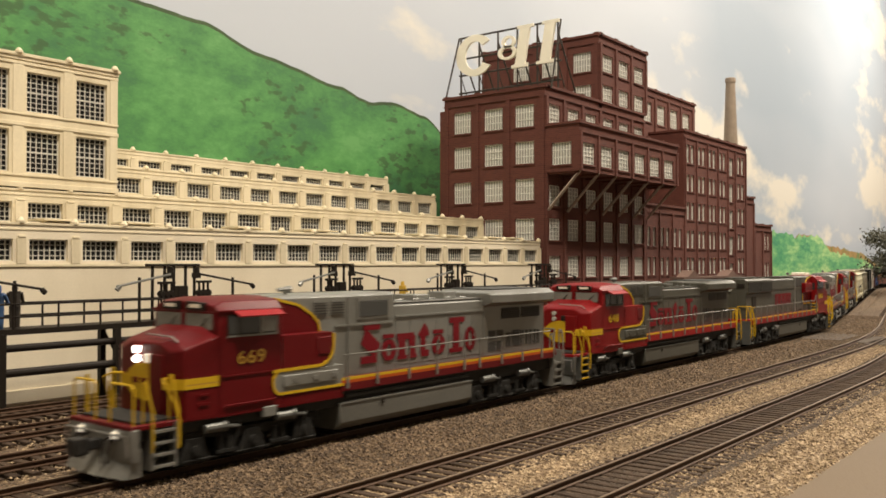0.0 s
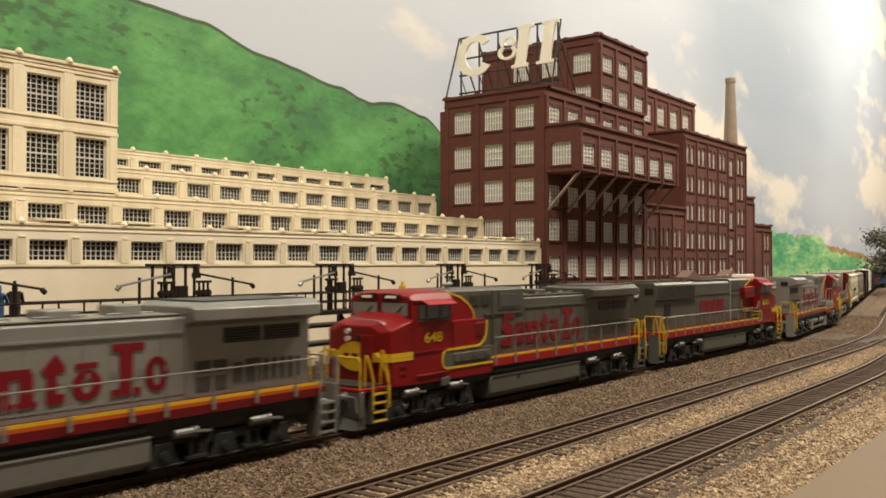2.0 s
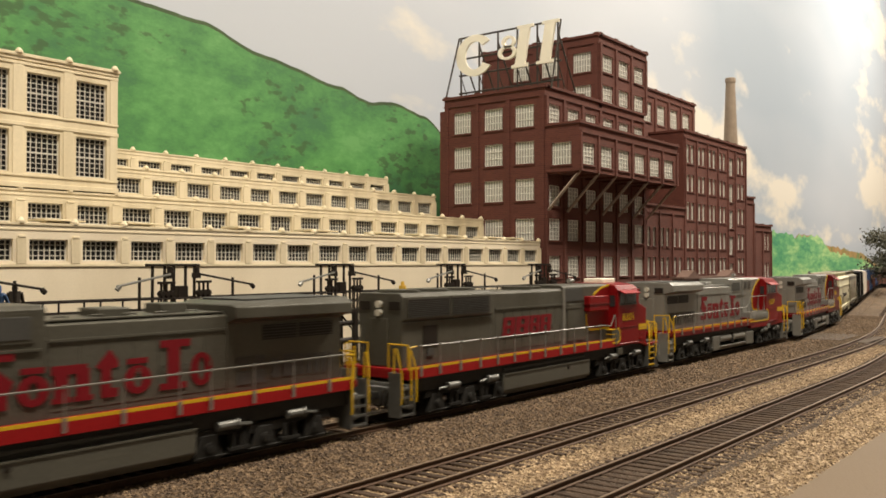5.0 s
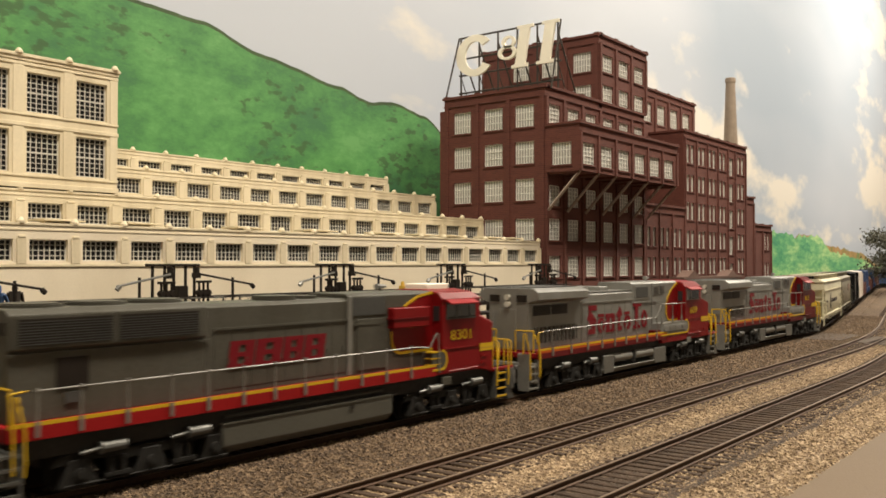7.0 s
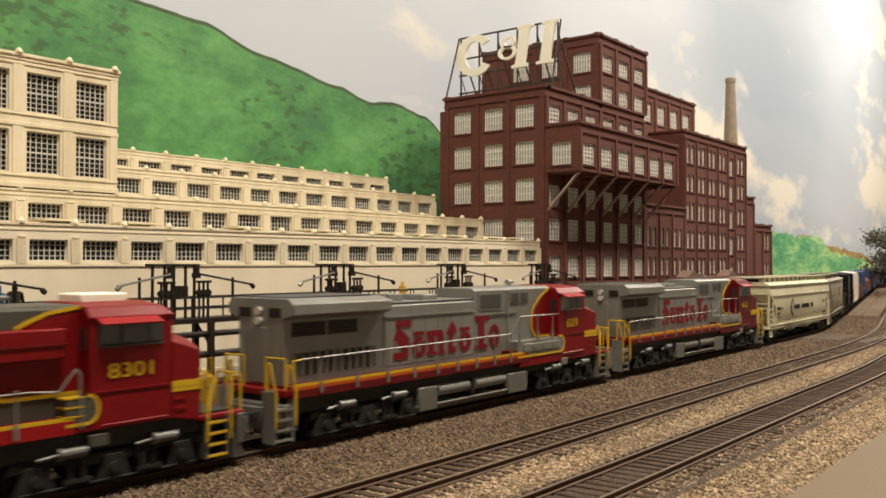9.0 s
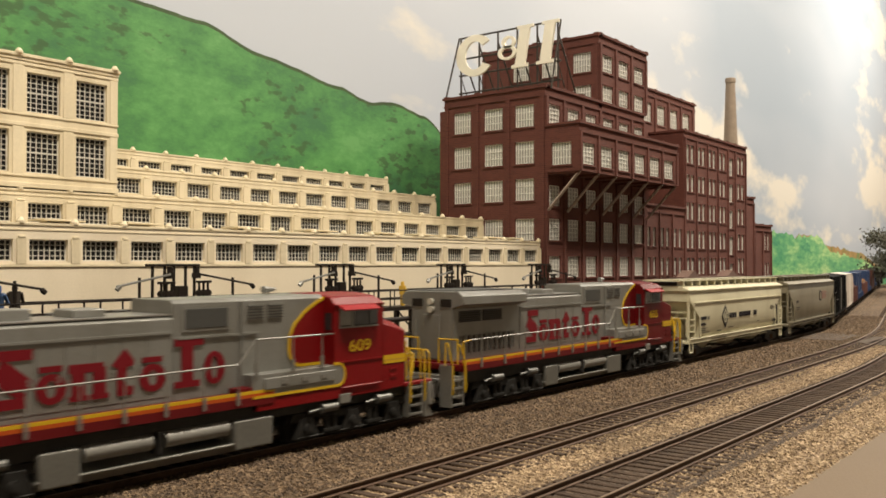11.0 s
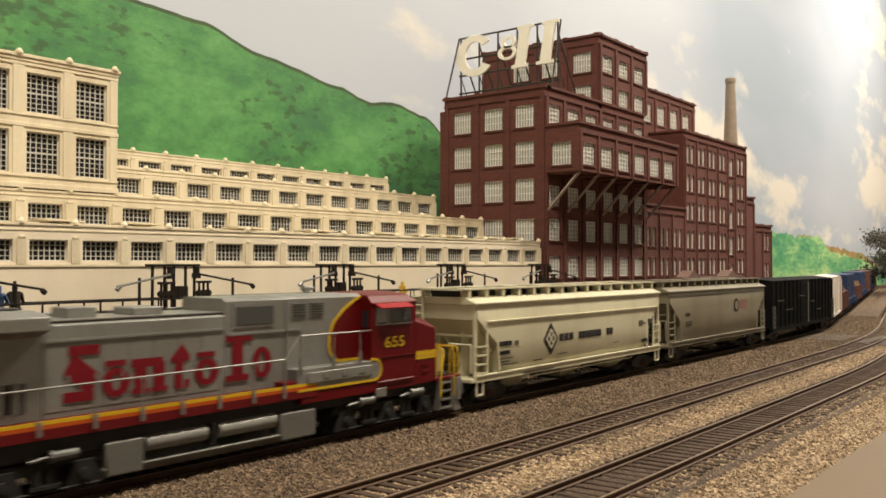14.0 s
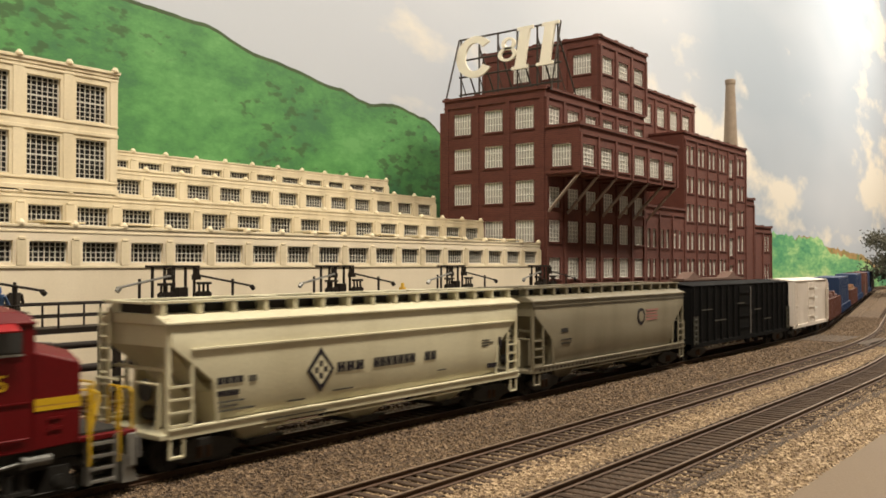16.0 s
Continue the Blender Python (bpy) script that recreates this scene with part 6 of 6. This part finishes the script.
        part("outlet_gate", M((x, 0, 0)).box(-0.5, 0.5, -0.95, 0.95, 0.3, 0.42).bar((-0.6, -1.1, 0.5), (0.6, -1.1, 0.5), 0.05, 6), UNDER, car)
    for s in (-1, 1):
        y = s * 1.565
        T = lambda a, b, c, d_, mt: part("printed_bar", M().box(min(a * -s, b * -s), max(a * -s, b * -s), y - 0.012, y + 0.012, c, d_), mt, car)
        if cream:
            dx, cz = -2.83, 2.34
            dia = lambda w, h, t, mt, nm: part(nm, M().prism([(-s * dx, cz - h), (-s * dx + w, cz), (-s * dx, cz + h), (-s * dx - w, cz)], y - t, y + t), mt, car, "dark diamond emblem" if t < 0.025 else "")
            dia(0.58, 0.68, 0.02, INK, "diamond_emblem")
            dia(0.42, 0.46, 0.026, body, "diamond_inset")
            for a, b in ((0, 0.19), (0, -0.19), (-0.19, 0), (0.19, 0)):
                part("diamond_dot", M().box(-s * dx + a - 0.08, -s * dx + a + 0.08, y - 0.032, y + 0.032, cz + b - 0.09, cz + b + 0.09), INK, car)
            for a, b, k in ((-2.1, -0.82, 3), (-0.4, 1.78, 7), (2.26, 2.95, 2)):
                p = (b - a) / k
                for i in range(k):
                    T(a + i * p, a + i * p + p * 0.36, 2.19, 2.5, INK), T(a + i * p + p * 0.5, a + i * p + p * 0.8, 2.19, 2.5, INK)
                    T(a + i * p + p * 0.3, a + i * p + p * 0.55, 2.3, 2.38, INK)
            for i in range(4):
                T(-6.74 + i * 0.235, -6.74 + i * 0.235 + 0.19, 2.28, 2.47, INK)
            T(-5.64, -5.36, 2.26, 2.44, GREY)
            for i in range(6):
                T(-6.74 + i * 0.13, -6.74 + i * 0.13 + 0.1, 1.94, 2.1, INK)
            for i, w in enumerate((0.95, 0.7, 1.3)):
                T(-6.74, -6.74 + w, 1.76 - i * 0.12, 1.81 - i * 0.12, GREY)
            for i, w in enumerate((0.5, 0.75, 0.4)):
                T(5.75, 5.75 + w, 2.62 - i * 0.1, 2.68 - i * 0.1, GREY)
            T(6.86, 7.05, 2.3, 2.72, INK), T(6.1, 6.85, 1.56, 1.74, INK), T(-2.3, -1.4, 1.62, 1.66, GREY), T(-4.2, -3.5, 1.5, 1.55, GREY), T(3.0, 3.5, 1.75, 1.79, GREY), T(-5.0, -2.6, 1.08, 1.12, GREY)
        else:
            ex_, ez = 2.35, 2.95
            part("oval_emblem", M().bar((-s * ex_, y - 0.02, ez), (-s * ex_, y + 0.02, ez), 0.42, 18), INK, car, "dark round emblem")
            part("oval_inset", M().bar((-s * ex_, y - 0.03, ez), (-s * ex_, y + 0.03, ez), 0.28, 14), body, car)
            for i in range(4):
                T(2.95, 4.4 - 0.15 * (i % 2), 3.2 - i * 0.16, 3.28 - i * 0.16, PINKINK)
            T(-5.6, -5.0, 2.6, 2.78, UNDER), T(-5.6, -4.7, 2.25, 2.31, UNDER), T(-5.6, -4.8, 2.1, 2.15, UNDER)
    car_coupler(car, L)
    ws = freight_truck(car, -L / 2 + 2.0) + freight_truck(car, L / 2 - 2.0)
    return car, ws, L


def boxcar(label, L, z1, body, ribs, door):
    car = thing("boxcar", label, "boxcar", "train of locomotives and cars")
    e = L / 2 - 0.75
    part("body", M().box(-e, e, -1.45, 1.45, 1.0, z1), body, car, "plain boxcar body", 0.04)
    part("roof", M().loft([[(x, -1.5, z1), (x, 1.5, z1), (x, 0, z1 + 0.18)] for x in (-e - 0.05, e + 0.05)]), body, car)
    part("centre_sill", M().box(-e, e, -0.4, 0.4, 0.7, 1.0), UNDER, car)
    for s in (-1, 1):
        yy = lambda a, b: (min(s * a, s * b), max(s * a, s * b))
        for i in range(ribs):
            x = -e + 0.15 + i * (2 * e - 0.3) / (ribs - 1)
            if abs(x) > door / 2:
                part("side_rib", M().box(x - 0.08, x + 0.08, *yy(1.45, 1.56), 1.0, z1 - 0.05), body, car)
        part("side_sill", M().box(-e, e, *yy(1.42, 1.55), 0.82, 1.05), body, car)
        part("door", M().box(-door / 2, door / 2, *yy(1.45, 1.53), 1.05, z1 - 0.15), body, car, bevel=0.02)
        for i in range(4):
            part("door_brace", M().box(-door / 2 + 0.1, door / 2 - 0.1, *yy(1.53, 1.57), 1.5 + i * 0.75, 1.58 + i * 0.75), body, car)
        part("door_rod", M().bar((door * 0.25, s * 1.58, 1.1), (door * 0.25, s * 1.58, z1 - 0.2), 0.03, 5), STEEL if body is CARBLACK else body, car)
        for x in (-e + 0.3, e - 0.3):
            ladder(car, x, s * 1.58, 1.0, z1 - 0.3 if body is CARWHITE else 2.6, 9 if body is CARWHITE else 5, body if body is CARWHITE else GREY)
        for a, b, c in ((-e + 1.2, 1.6, 2.9), (-e + 3.2, 1.9, 2.2), (-1.9, 1.4, 3.1), (1.4, 1.2, 2.6), (3.4, 1.3, 1.9)):
            if body is CARBLACK:
                part("printed_bar", M().box(a, a + b, *yy(1.565, 1.575), c, c + 0.06), GREY, car)
    if body is CARWHITE:
        for z in (3.9, 3.2, 2.4, 1.6):
            for s in (-1, 1):
                part("printed_bar", M().box(0.6, 1.6, min(s * 1.58, s * 1.59), max(s * 1.58, s * 1.59), z - 0.3, z - 0.12), MUNTIN, car)
    car_coupler(car, L)
    return car, freight_truck(car, -L / 2 + 2.2) + freight_truck(car, L / 2 - 2.2), L


def gondola(label, L, body, load, boxes):
    car = thing("gondola_car", label, "flat car", "train of locomotives and cars")
    e = L / 2 - 0.6
    part("floor", M().box(-e, e, -1.4, 1.4, 0.95, 1.15), body, car)
    h = 1.5 if boxes else 2.6
    for s in (-1, 1):
        part("side", M().box(-e, e, min(s * 1.35, s * 1.45), max(s * 1.35, s * 1.45), 0.8, h), body, car)
        for i in range(11):
            x = -e + 0.1 + i * (2 * e - 0.2) / 10
            part("side_post", M().box(x - 0.08, x + 0.08, min(s * 1.45, s * 1.54), max(s * 1.45, s * 1.54), 0.8, h), body, car)
    for d in (-1, 1):
        part("end", M().box(d * e - 0.06, d * e + 0.06, -1.4, 1.4, 0.9, h), body, car)
    if boxes:
        for i in range(2):
            xa = -e + 0.25 + i * (e - 0.1)
            part("container", M().box(xa, xa + e - 0.3, -1.25, 1.25, 1.15, 4.3), load, car, "corrugated blue container", 0.03)
            for k in range(14):
                x = xa + 0.2 + k * (e - 0.7) / 13
                for s in (-1, 1):
                    part("corrugation", M().box(x - 0.09, x + 0.09, min(s * 1.25, s * 1.3), max(s * 1.25, s * 1.3), 1.3, 4.15), load, car)
    else:
        for i in range(9):
            x = -e + 0.7 + i * (2 * e - 1.4) / 8
            part("load_stack", M().box(x - 0.55, x + 0.5, -1.2, 1.2, 1.15, h + 0.25 + 0.25 * math.sin(i * 2.3)), load, car, bevel=0.05)
    car_coupler(car, L)
    return car, freight_truck(car, -L / 2 + 2.0) + freight_truck(car, L / 2 - 2.0), L


# ---- tank-car loading rack with spouts ----
rack = thing("loading_rack", "black steel loading rack with railings, pipes and spouts", "loading rack")
RY0, RY1 = 35.0, 36.4
part("deck", M().box(-10, 61.5, RY0, RY1, 2.72, 2.95), BLACK, rack, "narrow black walkway deck")
for i in range(15):
    x = 11.9 + i * 5.0 - 15
    for y in (RY0 + 0.1, RY1 - 0.1):
        part("post", M().box(x - 0.13, x + 0.13, y - 0.13, y + 0.13, -0.5, 2.75), BLACK, rack)
    part("brace", M().bar((x, RY0 + 0.1, 1.6), (x, RY1 - 0.1, 2.7), 0.07, 4), BLACK, rack)
part("pipe", M().bar((-10, 35.2, 2.18), (61.5, 35.2, 2.18), 0.15, 12), BLACK, rack, "black pipe")
part("pipe", M().bar((-10, 35.2, 1.2), (61.5, 35.2, 1.2), 0.17, 12), BLACK, rack, "black pipe")
for y in (RY0 + 0.05, RY1 - 0.05):
    for z in (3.42, 3.93):
        part("rail", M().bar((-10, y, z), (61.5, y, z), 0.045, 5), BLACK, rack)
    for i in range(38):
        x = -9 + i * 1.88
        part("rail_post", M().bar((x, y, 2.95), (x, y, 3.95), 0.05, 4), BLACK, rack)
for xc in (25.2, 35.9, 46.7, 57.7, 14.4, 3.6):
    stn = part("spout_frame", M((xc, 0, 0)).box(-1.5, 1.35, 35.5, 35.75, 5.42, 5.54), BLACK, rack, "black gantry with valves")
    for x in (-1.2, -0.55, -0.05, 0.6, 1.1):
        part("upright", M((xc, 0, 0)).bar((x, 35.6, 2.95), (x, 35.6, 5.45), 0.075, 5), BLACK, stn)
    part("cabinet", M((xc, 0, 0)).box(0.1, 0.6, 35.4, 35.7, 3.9, 4.5), BLACK, stn)
    for x in (-0.35, 1.1):
        part("swivel", M((xc, 0, 0)).bar((x, 35.45, 4.95), (x, 35.45, 5.4), 0.16, 8).box(x - 0.16, x + 0.16, 35.3, 35.6, 4.85, 5.1), BLACK, stn)
    for x in (-0.9, -0.62, -0.34, 1.2, 1.45, 1.7):
        part("valve", M((xc, 0, 0)).bar((x, 35.35, 2.95), (x, 35.35, 4.65), 0.06, 5).bar((x, 35.2, 4.15), (x, 35.5, 4.15), 0.13, 8).bar((x, 35.35, 3.95), (x, 35.35, 4.3), 0.12, 6), BLACK, stn)
    part("valve_header", M((xc, 0, 0)).box(-1.05, -0.2, 35.25, 35.45, 4.6, 4.72).box(1.1, 1.85, 35.25, 35.45, 4.62, 4.74), BLACK, stn)
    part("spout", M((xc, 0, 0)).bar((-0.45, 35.3, 5.05), (-3.45, 34.9, 4.55), 0.055, 6).bar((-3.3, 34.9, 4.55), (-3.45, 34.9, 4.4), 0.12, 6), SILVER, stn, "long grey loading spout")
    part("spout", M((xc, 0, 0)).bar((1.2, 35.3, 5.05), (4.1, 34.9, 4.5), 0.055, 6).bar((4.0, 34.9, 4.5), (4.15, 34.9, 4.36), 0.12, 6), BLACK, stn, "long dark loading spout")
    for x, z in ((-2.2, 4.78), (3.0, 4.72)):
        part("spout_rest", M((xc, 0, 0)).bar((x, 35.1, 2.95), (x, 35.1, z + 0.15), 0.07, 5), BLACK, stn)


def figurine(x, y, z, h, rz, body, legs, label):
    m = M()
    for s in (-1, 1):
        m.bar((0, s * 0.1, 0), (0, s * 0.11, h * 0.48), 0.1, 8, 0.12)
        m.bar((0.02, s * 0.24, h * 0.78), (0.22, s * 0.3, h * 0.55), 0.07, 7)
    m.bar((0, 0, h * 0.46), (0, 0, h * 0.82), 0.2, 10, 0.23).bar((0, 0, h * 0.82), (0, 0, h * 0.86), 0.1, 8)
    m.bar((0, 0, h * 0.86), (0, 0, h * 0.99), 0.12, 10, 0.1)
    me = m.mesh("figurine", body)
    ob = new("figurine", me)
    ob.matrix_basis = PP(x, y, z, rz)
    tagged(ob, label, "figurine", "figurines")


figurine(17.0, 35.6, 2.95, 1.75, 30, FIGBLUE, FIGBLUE, "small plain blue figurine standing on the rack deck")
figurine(17.9, 36.1, 2.95, 1.8, 60, SIGNK, FIGBLUE, "small plain dark figurine standing on the rack deck")
figurine(42.0, 35.9, 2.95, 1.5, -30, FIGYELL, FIGYELL, "small plain yellow figurine on the rack deck")

# ---- low sheds before the far end of the mill ----
shed = thing("low_shed", "low brown shed with two small gables beside the mill", "shed")
part("wall", M().box(77.6, 92.6, 32.6, 33.6, -0.5, 4.1), CARBROWN, shed)
part("roof", M().box(77.3, 92.9, 32.4, 33.8, 4.1, 4.3), SHEDROOF, shed, "flat brown roof")
for x in (79.9, 90.0):
    part("gable", M().prism([(x - 1.4, 4.3), (x + 1.4, 4.3), (x, 4.9)], 32.5, 33.7), SHEDROOF, shed, "small brown gable")

# ---- tree at the end of the yard ----
def tree(x, y, h, seed, label):
    rng = random.Random(seed)
    t = thing("tree", label, "tree", "trees", at=PP(x, y, -0.5))
    m = M()
    m.bar((0, 0, 0), (0.2, 0.1, h * 0.5), 0.4, 8, 0.25).bar((0.2, 0.1, h * 0.5), (0.1, 0, h * 0.85), 0.25, 8, 0.08)
    tips = []
    for i in range(26):
        a, z = rng.random() * 6.28, h * rng.uniform(0.2, 0.8)
        r = h * rng.uniform(0.16, 0.32)
        tip = (r * math.cos(a), r * math.sin(a), z + h * rng.uniform(0.05, 0.2))
        m.bar((0.15, 0.05, z), tip, 0.1, 5, 0.03)
        tips.append(tip)
    part("trunk", m, BARK, t)
    c = M()
    for tip in tips + [(0, 0, h * 0.9)] * 2:
        for i in range(130):
            g = [rng.gauss(0, 0.85) for _ in range(3)]
            p = Vector((tip[0] + g[0], tip[1] + g[1], tip[2] + g[2] * 0.8))
            d = Vector((rng.uniform(-1, 1), rng.uniform(-1, 1), rng.uniform(-1, 1))).normalized() * 0.26
            e = d.orthogonal().normalized() * 0.18
            k = len(c.v)
            for q in (p - d, p + e, p + d, p - e):
                c.pt(q)
            c.f.append((k, k + 1, k + 2, k + 3))
    me = bpy.data.meshes.new("crown")
    me.from_pydata(c.v, [], c.f)
    me.materials.append(LEAF)
    tagged(part("crown", me, LEAF, t), kind="stuff")


tree(180, 35.6, 11.6, 5, "dusty dark green model tree at the yard's end")
tree(196, 36.5, 11.5, 6, "dusty dark green model tree behind the first")
tree(186, 30.0, 10.5, 7, "dusty dark green model tree by the track")


# ---- the train's run ----
CARS = []
TRAIN = [(lambda: locomotive("669", "silver and red diesel locomotive with lit headlights leading the train", SILVER, TRUCK, lit=True, rear_rails=SILVSTEP, sill=DARKRED, paint=DEEPRED), False),
         (lambda: locomotive("648", "dark grey and red diesel locomotive with yellow handrails", GREY, TRUCK), False),
         (lambda: locomotive("8301", "dark grey diesel locomotive with red cab running backwards", GREY, TRUCK, sd=True), True),
         (lambda: locomotive("609", "silver-grey diesel locomotive with bright air tanks, running backwards", SILVER, TRUCK, long_tanks=True, sill=DARKRED), True),
         (lambda: locomotive("655", "silver and red diesel locomotive with orange sill, running backwards", SILVER, TRUCK, long_tanks=True, sill=DARKRED, paint=DEEPRED), True),
         (lambda: hopper("cream covered hopper car with a dark diamond emblem", 17.79, HOPPERC, "diamond"), False, 0.51),
         (lambda: hopper("grey covered hopper car with a small round emblem", 16.86, HOPPERG, "round"), False),
         (lambda: boxcar("black ribbed boxcar with faint grey lettering bars", 19.1, 4.35, CARBLACK, 17, 2.6), False),
         (lambda: boxcar("white boxcar with side ladders", 12.6, 4.35, CARWHITE, 2, 2.2), False),
         (lambda: gondola("brown low gondola car with rusty load", 13.5, CARBROWN, CARBROWN, False), False),
         (lambda: gondola("blue containers riding on a low flat car", 17.5, CARBLUE, CARBLUE, True), False),
         (lambda: gondola("brown gondola car with a tan timber load", 16.0, CARBROWN, CARTAN, False), False),
         (lambda: gondola("blue containers riding on a low flat car", 17.5, CARBLUE, CARBLUE, True), False),
         (lambda: boxcar("brown boxcar far down the train", 16.0, 4.3, CARBROWN, 12, 2.4), False),
         (lambda: gondola("blue containers riding on a low flat car", 17.5, CARBLUE, CARBLUE, True), False),
         (lambda: boxcar("black boxcar far down the train", 16.0, 4.3, CARBLACK, 12, 2.4), False)]
head = 12.1
for build, flip, *gap in TRAIN:
    head += sum(gap)
    car, wheels, length = build()
    CARS.append((car, head + length / 2 + (1.0 if flip else 0.0), flip, wheels))
    head += length


def travelled(t):
    return 7.0 * t - 0.0055 * t * t


def car_pose(s, flip):
    """The pose of a car whose middle is s metres along the track."""
    xa, ya, _ = plan(s - 6.0, TRAIN_Y, 69.5)
    xb, yb, _ = plan(s + 6.0, TRAIN_Y, 69.5)
    h = math.degrees(math.atan2(yb - ya, xb - xa))
    return PP((xa + xb) / 2, (ya + yb) / 2, 0, h + (180 if flip else 0))


def motions():
    for car, middle, flip, wheelsets in CARS:
        walk(car, [(t * 0.5, car_pose(middle - travelled(t * 0.5), flip)) for t in range(33)])
        sense = 1 if flip else -1
        for ws, x, r in wheelsets:
            walk(ws, [(t * 0.1, pose(x * S, 0, r * S, 0, sense * math.degrees(travelled(t * 0.1) / (r * 1.05)), 0)) for t in range(161)])

motions()
